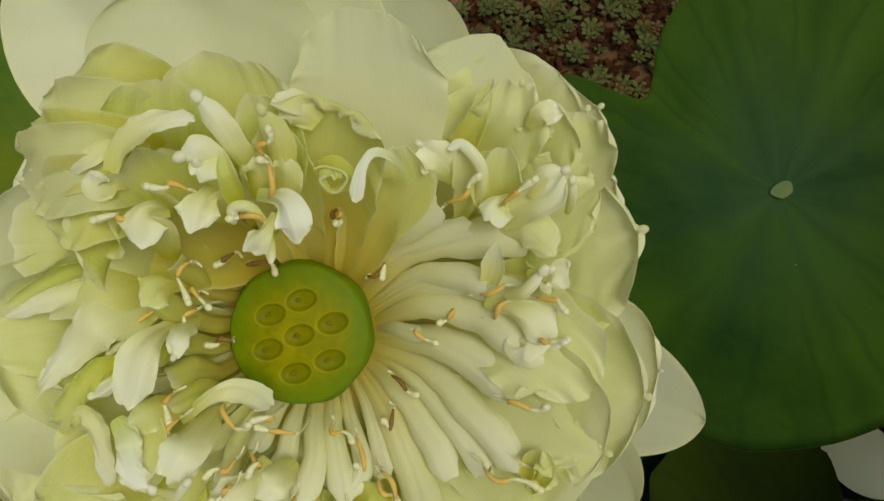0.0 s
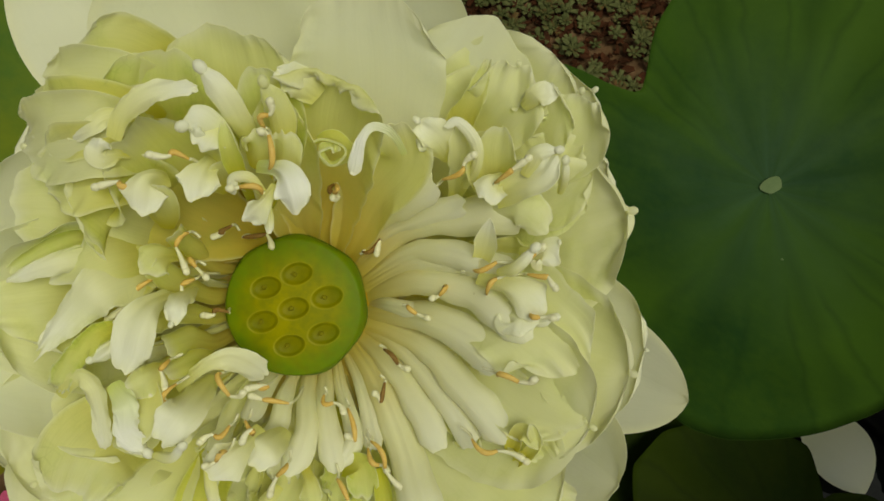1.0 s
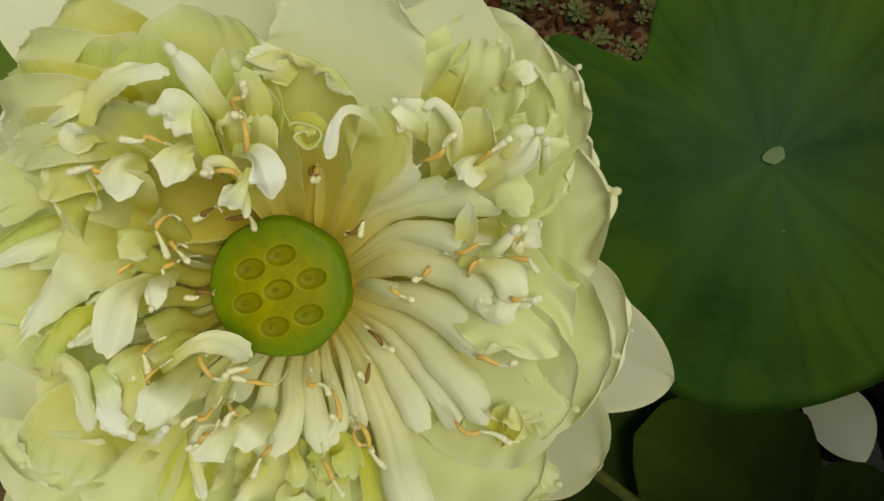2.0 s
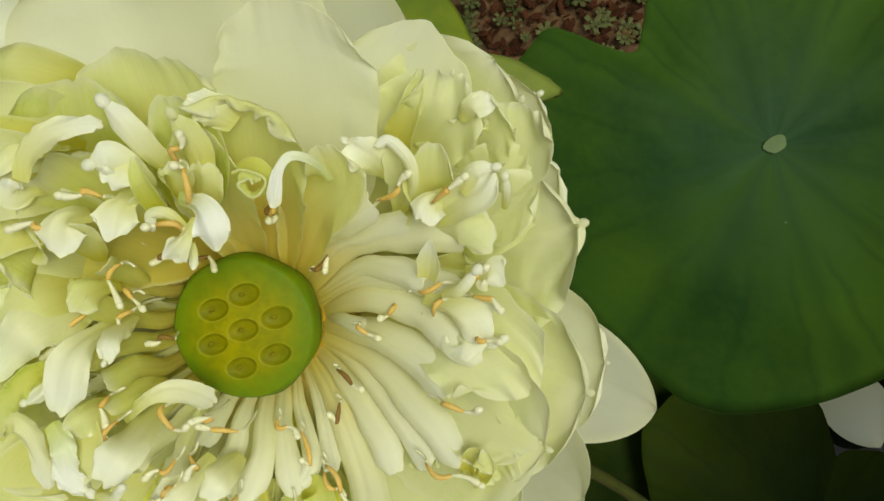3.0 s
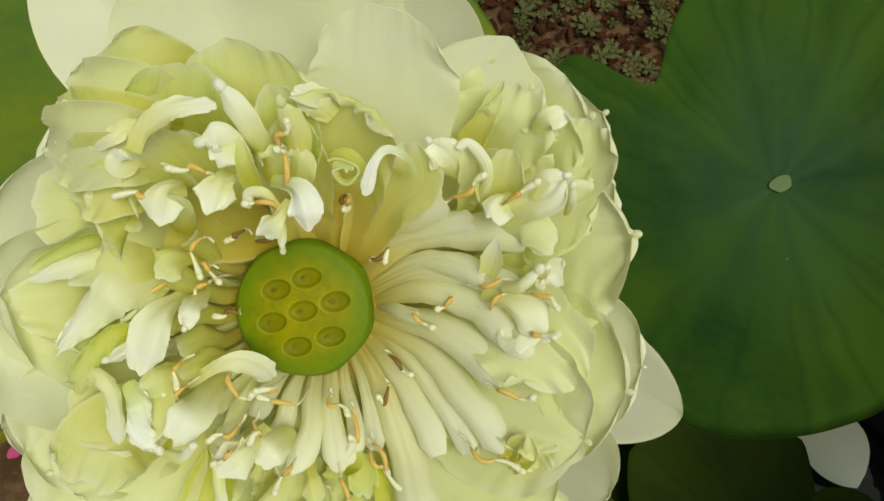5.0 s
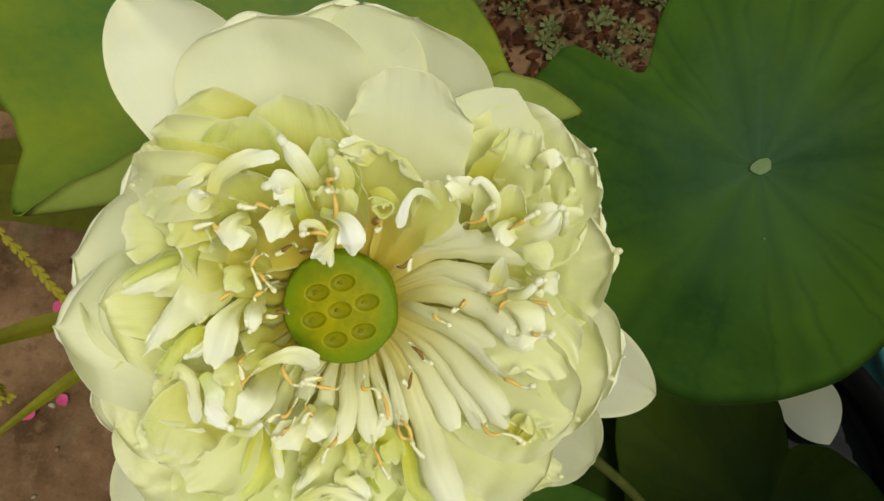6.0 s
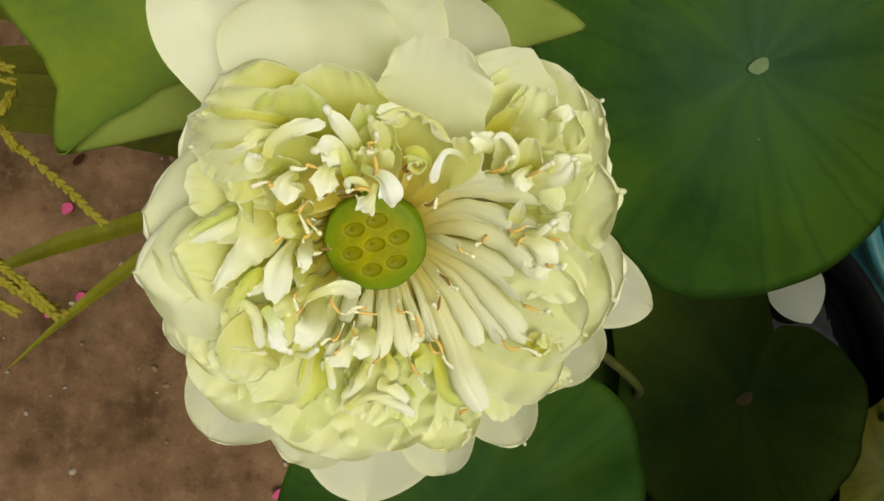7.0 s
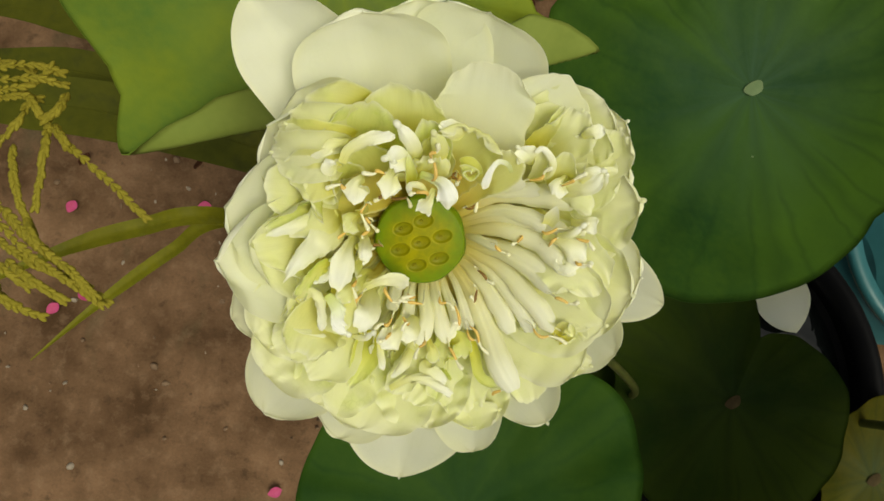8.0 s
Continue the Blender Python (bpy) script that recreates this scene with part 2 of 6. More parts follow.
bump(n, l, b, noise_fac(n, l, tex.outputs["Object"], 30, 2), 0.3, 0.006)
WATER = m

m, n, l, b = material("seed_pod", 0.5, 0.15)
tex = n.new("ShaderNodeTexCoord")
sep = n.new("ShaderNodeSeparateXYZ")
l.new(tex.outputs["UV"], sep.inputs[0])
mottle = noise_fac(n, l, tex.outputs["Object"], 210, 5)
edge = maths(n, l, "ADD", sep.outputs["Y"], maths(n, l, "MULTIPLY", maths(n, l, "SUBTRACT", mottle, 0.5), 0.45))
blotch = noise_fac(n, l, tex.outputs["Object"], 330, 3)
pod_col = ramp(n, l, edge, (0.0, (0.36, 0.32, 0.003)), (0.55, (0.28, 0.27, 0.003)), (0.86, (0.17, 0.245, 0.006)), (1.0, (0.13, 0.22, 0.008)))
pod_col = mixed(n, l, ramp(n, l, blotch, (0.42, (0, 0, 0)), (0.66, (0.5, 0.5, 0.5))), pod_col, (0.16, 0.185, 0.006))
# olive cavities, with their shade and the lit lips painted into the colour
pod_col = mixed(n, l, ramp(n, l, sep.outputs["X"], (0.0, (0, 0, 0)), (0.2, (0.45, 0.45, 0.45)), (1.0, (0.5, 0.5, 0.5))), pod_col, (0.165, 0.16, 0.005))
pod_col = mixed(n, l, ramp(n, l, sep.outputs["X"], (0.0, (0, 0, 0)), (0.05, (0.5, 0.5, 0.5)), (0.13, (0, 0, 0))), pod_col, (0.42, 0.38, 0.03))
l.new(pod_col, b.inputs["Base Color"])
b.inputs["Subsurface Weight"].default_value = 0.15
b.inputs["Subsurface Radius"].default_value = (0.002, 0.002, 0.0005)
bump(n, l, b, mottle, 0.2, 0.0006)
POD = m
SEEDLET = spotted("seed_tip", (0.16, 0.15, 0.006), (0.25, 0.23, 0.012), 300, 0.7, 0.1, 0.2, 0.0002)


# ---- mesh helpers ----
def part(name, bm, mats, parent=None, label="", smooth=True):
    me = bpy.data.meshes.new(name)
    bm.normal_update()
    for f in bm.faces:
        f.smooth = smooth
    bm.to_mesh(me)
    bm.free()
    for m in mats if isinstance(mats, (list, tuple)) else [mats]:
        me.materials.append(m)
    ob = new(name, me)
    if parent:
        ob.parent = parent
    if label:
        ob["label"] = label
    return ob


def sheet(bm, top, uvs, thick, back=0, closed=False):
    """A thin solid from a grid of points: an upper and a lower skin, closed round the margin. thick may be a number or a grid.
    closed: the rows go round, and the last joins the first."""
    nu, nv = len(top), len(top[0])
    uvl = bm.loops.layers.uv.verify()
    up = [[bm.verts.new(p) for p in row] for row in top]
    low = []
    for i in range(nu):
        row = []
        for j in range(nv):
            a = top[(i + 1) % nu][j] - top[i - 1][j] if closed else top[min(i + 1, nu - 1)][j] - top[max(i - 1, 0)][j]
            c = top[i][min(j + 1, nv - 1)] - top[i][max(j - 1, 0)]
            nrm = a.cross(c)
            nrm = nrm.normalized() if nrm.length > 1e-12 else Vector((0, 0, 1))
            row.append(bm.verts.new(top[i][j] + nrm * (thick[i][j] if isinstance(thick, list) else thick)))
        low.append(row)

    def face(vs, us, idx):
        try:
            f = bm.faces.new(vs)
        except ValueError:
            return
        f.material_index = idx
        for loop, q in zip(f.loops, us):
            loop[uvl].uv = q
    for i in range(nu if closed else nu - 1):
        for j in range(nv - 1):
            k = ((i, j), (i, j + 1), (i + 1, j + 1), (i + 1, j))
            us = [(a / nu if closed else uvs[a][c][0], uvs[a % nu][c][1]) for a, c in k]
            face([up[a % nu][c] for a, c in k], us, 0)
            face([low[a % nu][c] for a, c in k[::-1]], us[::-1], back)
    if closed:
        for i in range(nu):
            k = (i + 1) % nu
            face([up[i][-1], up[k][-1], low[k][-1], low[i][-1]], [uvs[i][-1]] * 4, 0)
        return
    rim = [(i, 0) for i in range(nu)] + [(nu - 1, j) for j in range(1, nv)] + [(i, nv - 1) for i in range(nu - 2, -1, -1)] + [(0, j) for j in range(nv - 2, 0, -1)]
    for (a, c), (d, e) in zip(rim, rim[1:] + rim[:1]):
        face([bm.verts.new(q.co) for q in (up[a][c], up[d][e], low[d][e], low[a][c])], [uvs[a][c], uvs[d][e], uvs[d][e], uvs[a][c]], back)


def knob(bm, at, r, axis=Vector((0, 0, 1)), long=1.3):
    m = Matrix.Translation(at) @ axis.to_track_quat("Z", "Y").to_matrix().to_4x4() @ Matrix.Diagonal((r, r, r * long, 1))
    uvl = bm.loops.layers.uv.verify()
    for v in bmesh.ops.create_uvsphere(bm, u_segments=10, v_segments=7, radius=1, matrix=m)["verts"]:
        for loop in v.link_loops:
            loop[uvl].uv = (0.5, 0.95)


class Bag:
    """Many small alike solids gathered into one mesh."""

    def __init__(self):
        self.v, self.f = [], []

    def add(self, shape, m):
        k = len(self.v)
        self.v += [m @ p for p in shape[0]]
        self.f += [tuple(q + k for q in face) for face in shape[1]]

    def done(self, name, mat, parent=None, smooth=True):
        me = bpy.data.meshes.new(name)
        me.from_pydata(self.v, [], self.f)
        me.polygons.foreach_set("use_smooth", [smooth] * len(self.f))
        me.materials.append(mat)
        ob = new(name, me)
        if parent:
            ob.parent = parent
        return ob


def shape_of(build):
    bm = bmesh.new()
    build(bm)
    bm.verts.index_update()
    out = ([v.co.copy() for v in bm.verts], [tuple(v.index for v in f.verts) for f in bm.faces])
    bm.free()
    return out


BALL = shape_of(lambda bm: bmesh.ops.create_uvsphere(bm, u_segments=6, v_segments=4, radius=1))
STONE_SHAPE = shape_of(lambda bm: bmesh.ops.create_icosphere(bm, subdivisions=1, radius=1))
FLAKE = shape_of(lambda bm: bmesh.ops.create_cone(bm, cap_ends=True, segments=6, radius1=1, radius2=0.85, depth=2))
FLESHY = shape_of(lambda bm: bmesh.ops.create_cone(bm, cap_ends=True, segments=5, radius1=0.55, radius2=0.9, depth=2, matrix=pose(0, 0, 0, 0, 90, 0)))


def bez(B, M, T, s):
    """Quadratic curve from B through M (half-way) to T, and its direction."""
    C = M * 2 - (B + T) * 0.5
    return B * (1 - s) ** 2 + C * (2 * s * (1 - s)) + T * s * s, (C - B) * (2 * (1 - s)) + (T - C) * (2 * s)


def tube(bm, pts, radii, seg=8):
    rings = []
    side = Vector((0.3, 0.9, 0.2))
    for i, (p, r) in enumerate(zip(pts, radii)):
        d = (pts[min(i + 1, len(pts) - 1)] - pts[max(i - 1, 0)]).normalized()
        x = d.cross(side).normalized()
        y = d.cross(x)
        side = -y if i == 0 else side
        rings.append([bm.verts.new(p + x * (r * math.cos(a)) + y * (r * math.sin(a))) for a in (2 * math.pi * k / seg for k in range(seg))])
    for a, c in zip(rings, rings[1:]):
        for k in range(seg):
            bm.faces.new((a[k], a[(k + 1) % seg], c[(k + 1) % seg], c[k]))
    bm.faces.new(rings[0][::-1])
    bm.faces.new(rings[-1])


def path3(pts, steps):
    """A smooth line through a few points (Catmull-Rom)."""
    pts = [Vector(p) for p in pts]
    ends = [pts[0] * 2 - pts[1]] + pts + [pts[-1] * 2 - pts[-2]]
    out = []
    for k in range(1, len(ends) - 2):
        a, b_, c, d = ends[k - 1:k + 3]
        for q in range(steps):
            t = q / steps
            out.append(0.5 * (2 * b_ + (c - a) * t + (2 * a - 5 * b_ + 4 * c - d) * t * t + (3 * b_ - a - 3 * c + d) * t ** 3))
    return out + [pts[-1]]


# ---- ground ----
GROUND = -0.30
bm = bmesh.new()
xs = [-60, -20, -8, -4] + [-2 + 0.06 * k for k in range(72)] + [4, 8, 20, 60]
ys = [-60, -20, -8, -4, -2] + [-1.2 + 0.06 * k for k in range(56)] + [4, 8, 20, 60]
grid = [[bm.verts.new((x, y, GROUND + 0.012 * noise.noise((x * 3, y * 3, 0)) + 0.006 * noise.noise((x * 13, y * 13, 4)))) for y in ys] for x in xs]
for i in range(len(xs) - 1):
    for j in range(len(ys) - 1):
        bm.faces.new((grid[i][j], grid[i + 1][j], grid[i + 1][j + 1], grid[i][j + 1]))
ground = tagged(part("ground", bm, SOIL), "bare brown trodden soil with darker patches", "ground", kind="structure")


def lumps(name, count, xr, yr, size, mat, seed, label, category):
    rnd = random.Random(seed)
    bag = Bag()
    for _ in range(count):
        s = size * rnd.uniform(0.35, 1.0) ** 1.5
        m = pose(rnd.uniform(*xr), rnd.uniform(*yr), GROUND + s * 0.2, rnd.uniform(0, 60), rnd.uniform(0, 60), rnd.uniform(0, 360)) @ Matrix.Diagonal((s, s * rnd.uniform(0.5, 0.9), s * rnd.uniform(0.3, 0.6), 1))
        rough = ([p * rnd.uniform(0.75, 1.15) for p in STONE_SHAPE[0]], STONE_SHAPE[1])
        bag.add(rough, m)
    return tagged(bag.done(name, mat), label, category, kind="stuff")


lumps("pebbles", 60, (-1.2, 0.1), (-0.6, 0.6), 0.011, STONE, 3, "small pale stones scattered over brown soil", "pebbles")
lumps("soil_clods", 90, (-1.2, 0.1), (-0.6, 0.6), 0.012, CLOD, 5, "crumbly brown clods lying on bare soil", "soil clods")

# ---- lotus flower ----
FLOWER = pose(-0.038, 0.057, 0.876, 27)
flower = tagged(new("lotus_flower"), "double creamy white lotus flower, fully open, with green-tinged ruffled petaloids", "flower")
flower.matrix_world = FLOWER
counter = [0]


def petal(name, B, M, T, width, mat, cup=0.8, peak=0.62, base=0.28, blunt=2.8, sharp=1.0, ruffle=0.0, rag=0.0, mucro=0.0):
    """One petal, in millimetres of the flower's own frame: base, middle and tip of its midrib, its width, how far it cups (radians to the margin),
    where it is widest, how blunt the end is, how wavy and ragged it is, and the size of the knob on its tip."""
    counter[0] += 1
    k = counter[0]
    rnd = random.Random(k)
    B, M, T = Vector(B), Vector(M), Vector(T)
    length = (M - B).length + (T - M).length
    big = width > 14
    fleshy = mat is WHITE and width < 16 and rag < 0.12
    if fleshy and cup < 1.25:
        cup = -0.55 - 0.25 * rnd.random()
    crumple = 0.010 if mat in (OUTER, THIN_SHADED) else 0.026 if big else 0.07
    if blunt == 2.8 and mat in (OUTER, THIN_SHADED):
        blunt, sharp = (3.7, sharp) if mat is OUTER else (2.7, 1.25)
    nu, nv = (84, 33) if ruffle + rag > 0.04 and width > 24 else (48, 23) if ruffle + rag > 0.04 and big else (28, 15) if big else (30, 17)
    waves, ph = rnd.uniform(2.8, 5.2) * max(1.0, length / 45), [rnd.uniform(0, 6.3) for _ in range(5)]
    lean = rnd.uniform(-0.05, 0.05)
    twist = rnd.uniform(-0.12, 0.12) if big else rnd.uniform(-0.5, 0.5)
    lobe = 0.05 if big else 0.28
    lobed = 0.0 if big else rnd.uniform(0.5, 1.0)
    notch, depth = rnd.uniform(-0.45, 0.45), rnd.uniform(0.1, 0.5) * (0.4 if mat is STRAP else 1.0)
    top, uvs = [], []
    last = None
    for i in range(nu):
        s = 1 - (1 - i / (nu - 1)) ** 1.5
        p, d = bez(B, M, T, s)
        d.normalize()
        to_eye = (Vector((0, 0, 150)) - p).normalized()
        side = d.cross(to_eye)
        if side.length < 0.25 and last:
            side = last.copy()
        side.normalize()
        if last and side.dot(last) < 0:
            side = -side
        last = side
        nrm = side.cross(d)
        if nrm.dot(to_eye) < 0:
            nrm = -nrm
        ct, st_ = math.cos(twist * s), math.sin(twist * s)
        side, nrm = side * ct + nrm * st_, nrm * ct - side * st_
        if s < peak:
            q = s / peak
            f = base + (1 - base) * q * q * (3 - 2 * q)
        else:
            q = (s - peak) / (1 - peak)
            f = max(0.0, 1 - q ** blunt) ** (sharp / blunt)
        f = max(f, (0.8 if mat is WHITE else 0.5) * lobed * min(1, s * s * 2.5))
        half = width / 2 * max(f, 0.03)
        cs = cup if abs(cup) > 0.15 else math.copysign(0.15, cup)
        row, urow = [], []
        for j in range(nv):
            t = -1 + 2 * j / (nv - 1)
            flank = 1 if t > 0 else 2
            tear = 1 + rag * noise.noise((s * 11 + ph[0], flank * 5 + k, 0.3)) * 1.6 * abs(t) + lobe * noise.noise((s * 4.2 + ph[4], flank * 3.3 + k * 3.1, 0.5)) * min(1, abs(t) * 2)
            a = cs * t
            x = half * tear * math.sin(a) / cs
            z = half * tear * (1 - math.cos(a)) / cs
            wave = math.sin(waves * 6.283 * s + ph[flank] + 1.4 * noise.noise((s * 3, k, 2))) + 0.5 * noise.noise((s * 14, k * 1.3, flank))
            if big:
                z += ruffle * width * 0.8 * abs(t) ** 4 * wave * min(1, s * 2)
                frill = noise.noise((s * length * 0.22, flank * 7 + k, t * 1.5)) + 0.5 * noise.noise((s * length * 0.5, flank * 9 + k, t * 2))
                z += min(1.0, ruffle * 9) * 1.5 * frill * max(abs(t) ** 6, max(0, s - 0.8) * 5) * min(1, s * 2) * min(1, f * 1.4)
                z += ruffle * width * 0.7 * max(0, (s - 0.62) / 0.38) ** 3 * math.sin(waves * 1.4 * t + ph[1]) * (1 - t * t) * 0.6 * min(1, f * 1.3) ** 2
            else:
                z += ruffle * half * 1.7 * abs(t) ** 2 * wave * min(1, s * 2)
            g = p + side * x
            z += min(1, f * 2) * width * crumple * (noise.noise((g.x * 0.09 + k * 1.7, g.y * 0.09, g.z * 0.09 + ph[3])) + 0.4 * noise.noise((g.x * 0.25, g.y * 0.25 + k, g.z * 0.25))) * 1.6
            z -= (0.008 if big else 0.0024) * width * min(1, f * 1.5) * max(0, abs(t) - 0.7) ** 2 * 11 * min(1, s * 1.5)
            z -= 0.02 * width * math.exp(-(t * 5) ** 2)
            pull = length * (0.05 * noise.noise((t * 1.8 + k, s, 7.7)) + rag * 0.35 * noise.noise((t * 4.5, k * 2.2, 1.0))) * max(0, s - 0.5) * 2 * min(1, f * 1.6)
            if lobed:
                pull -= 0.5 * width * ((1.4 if mat is STRAP else 0.8) * (1 - math.sqrt(1 - 0.97 * t * t)) + depth * math.exp(-((t - notch) / 0.36) ** 2)) * max(0, (s - 0.45) / 0.55) ** 2
                z -= 0.28 * width * lobed * (abs(t) ** 2 - 0.3) * max(0, s - 0.6) * 2 * (1 if k % 3 else -1)
            row.append((p + side * (x + lean * width * math.sin(3 * s)) + nrm * z + d * pull) * 0.001)
            urow.append((j / (nv - 1), s))
        top.append(row)
        uvs.append(urow)
    bm = bmesh.new()
    skin = 0.0007 if fleshy else 0.0005 if big else 0.0006
    sheet(bm, top, uvs, [[skin * (0.2 + 0.8 * (1 - abs(-1 + 2 * j / (nv - 1)) ** 3)) * (0.2 + 0.8 * (1 - (i / (nu - 1)) ** 6)) for j in range(nv)] for i in range(nu)])
    if mucro:
        d = (T - M).normalized()
        knob(bm, (Vector(top[-1][nv // 2]) + d * 0.0003 * mucro), mucro * 0.00065, d, 1.4)
    return part(name, bm, mat, flower)


STRAP_FORM = ((0, 0.5), (0.5, 0.8), (0.8, 1.0), (1, 1.0))
LOBE_FORM = ((0, 0.35), (0.4, 0.42), (0.75, 1.0), (1, 0.95))
BROAD_FORM = ((0, 0.4), (0.3, 0.8), (0.62, 1.0), (1, 0.9))
HOOK_FORM = ((0, 0.5), (0.6, 0.6), (0.85, 1.0), (1, 0.9))
CLAW_FORM = ((0, 0.18), (0.3, 0.5), (0.65, 1.0), (1, 0.9))
TAPER_FORM = ((0, 0.75), (0.45, 1.0), (1, 0.3))
BAND_FORM = ((0, 0.7), (0.3, 1.0), (0.8, 0.95), (1, 0.7))


def frond(name, pts, width, mat, form=STRAP_FORM, cup=-1.1, turn=0.0, crimp=0.0, wave=0.0, groove=0.0, nick=0.12, tip=0.0, roll=0.0, blunt=1.0, skin=0.45, fat=0.0):
    """A petaloid along a line of a few points, base first, in millimetres of the flower's own frame. form: its outline as shares of the width;
    cup: radians to the margin, negative where the margins turn away; turn: degrees by which the blade rolls over towards its end; crimp: crinkles of the margin, mm;
    wave: slow undulation, mm; groove: depth of the midline, mm; nick: how uneven the end is; tip: radius of a white knob; roll: radius of the inrolled end, mm; fat: swelling of the end, mm."""
    counter[0] += 1
    k = counter[0]
    rnd = random.Random(k)
    line = path3(pts, 14)
    run = np.concatenate(([0.0], np.cumsum([(b_ - a).length for a, b_ in zip(line, line[1:])])))
    length = float(run[-1])
    axes = [np.array([p[c] for p in line]) for c in range(3)]
    broad = width > 13
    nu, nv = (64, 29) if broad else (46, 17)
    cap = max(0.55, 1 - 0.55 * width / length)
    stops = list(zip(*form))
    notch, deep = rnd.uniform(-0.5, 0.5), rnd.uniform(0.0, 0.3) if not broad else 0.0
    ph = [rnd.uniform(0, 60) for _ in range(6)]
    lean = rnd.uniform(-0.07, 0.07)
    top, uvs, thick = [], [], []
    last = None
    for i in range(nu):
        u = i / (nu - 1)
        s_all = 1 - (1 - u) ** 1.6
        s = min(s_all, 0.88) if roll else s_all
        p = Vector([float(np.interp(s * length, run, ax)) for ax in axes])
        q = Vector([float(np.interp(min(1, s + 0.03) * length, run, ax)) - float(np.interp(max(0, s - 0.03) * length, run, ax)) for ax in axes])
        d = q.normalized()
        to_eye = (Vector((20, 40, 190)) - p).normalized()
        side = d.cross(to_eye)
        if side.length < 0.3 and last:
            side = last - d * last.dot(d)
        side.normalize()
        if last and side.dot(last) < 0:
            side = -side
        last = side
        nrm = side.cross(d)
        if nrm.dot(to_eye) < 0:
            nrm = -nrm
        a = radians(turn) * s
        side, nrm = side * math.cos(a) + nrm * math.sin(a), nrm * math.cos(a) - side * math.sin(a)
        f = float(np.interp(s, *stops))
        e = max(0.0, (s_all - cap) / (1 - cap))
        f *= 1 - (0.5 if roll else 0.22) * e ** 2
        half = width / 2 * max(f, 0.02)
        uneven = [(0.10 if broad else 0.26) * noise.noise((s * length * 0.13, ph[0] + 20 * q, 0.0)) for q in (0, 1)]
        c = cup if abs(cup) > 0.12 else math.copysign(0.12, cup)
        row, urow, trow = [], [], []
        for j in range(nv):
            t = -1 + 2 * j / (nv - 1)
            edge = abs(t)
            own = half * (1 + uneven[t > 0])
            x = own * math.sin(c * t) / c
            z = own * (1 - math.cos(c * t)) / c
            arc = (s * length + 7 * t) * (0.16 if crimp < 1.35 else 0.27)
            fr = noise.noise((arc, ph[1] + (9 if t > 0 else 0), 0.3)) + 0.6 * noise.noise((arc * 2.6, ph[2] + (9 if t > 0 else 0), 0.7))
            z += 1.9 * crimp * fr * edge ** 3 * min(1, s * 2.5) * min(1, f * 1.6)
            x += math.copysign(0.9 * crimp * noise.noise((arc * 1.7, ph[4] + (9 if t > 0 else 0), 0.1)) * edge ** 4 * min(1, s * 2), t)
            if crimp:
                z += crimp * 2.6 * e ** 1.5 * (noise.noise((t * width * 0.13, ph[3], s * 3)) + 0.4 * noise.noise((t * width * 0.4, ph[2], s * 3)))
            z += wave * noise.noise((p.x * 0.07 + ph[5], p.y * 0.07, t * 1.1)) * 1.8 * min(1, s * 2)
            z += (0.10 if broad else 0.06) * math.sin(t * 13 + ph[3]) * (1 - edge) * min(1, f * 2)
            z -= groove * math.exp(-(t / 0.22) ** 2) * (1 - e) * min(1, f * 1.5)
            pull = width * nick * (noise.noise((t * 1.9, ph[2], 2.0)) + 0.15 * noise.noise((t * 5, ph[1], 4.0))) * e * (1 - 0.4 * edge)
            if not roll:
                pull -= half * ((1 - math.sqrt(1 - 0.94 * t * t)) * blunt + deep * math.exp(-((t - notch) / 0.3) ** 2)) * e ** 1.5
            if roll:
                theta = e * (3.9 + 1.8 * noise.noise((t * 2.2, ph[0], 5)))
                rad = roll * (1 + 0.6 * noise.noise((t * 3.1, ph[1], 1.0)) + 0.35 * noise.noise((t * 11, theta, ph[2])))
                pull += rad * math.sin(theta)
                z += rad * (1 - math.cos(theta))
            row.append((p + side * (x + lean * width * math.sin(3 * s)) + nrm * z + d * pull) * 0.001)
            urow.append((j / (nv - 1), s_all))
            trow.append(0.001 * ((skin + 0.55 * fat * math.exp(-((s - 0.82) / 0.2) ** 2)) * (0.25 + 0.75 * (1 - edge ** 3)) * (0.3 + 0.7 * (1 - u ** 6))))
        top.append(row)
        uvs.append(urow)
        thick.append(trow)
    bm = bmesh.new()
    sheet(bm, top, uvs, thick)
    if tip:
        d = (line[-1] - line[-3]).normalized()
        knob(bm, line[-1] * 0.001 + d * 0.0004 * tip, tip * 0.001, d, 1.25)
    return part(name, bm, mat, flower)


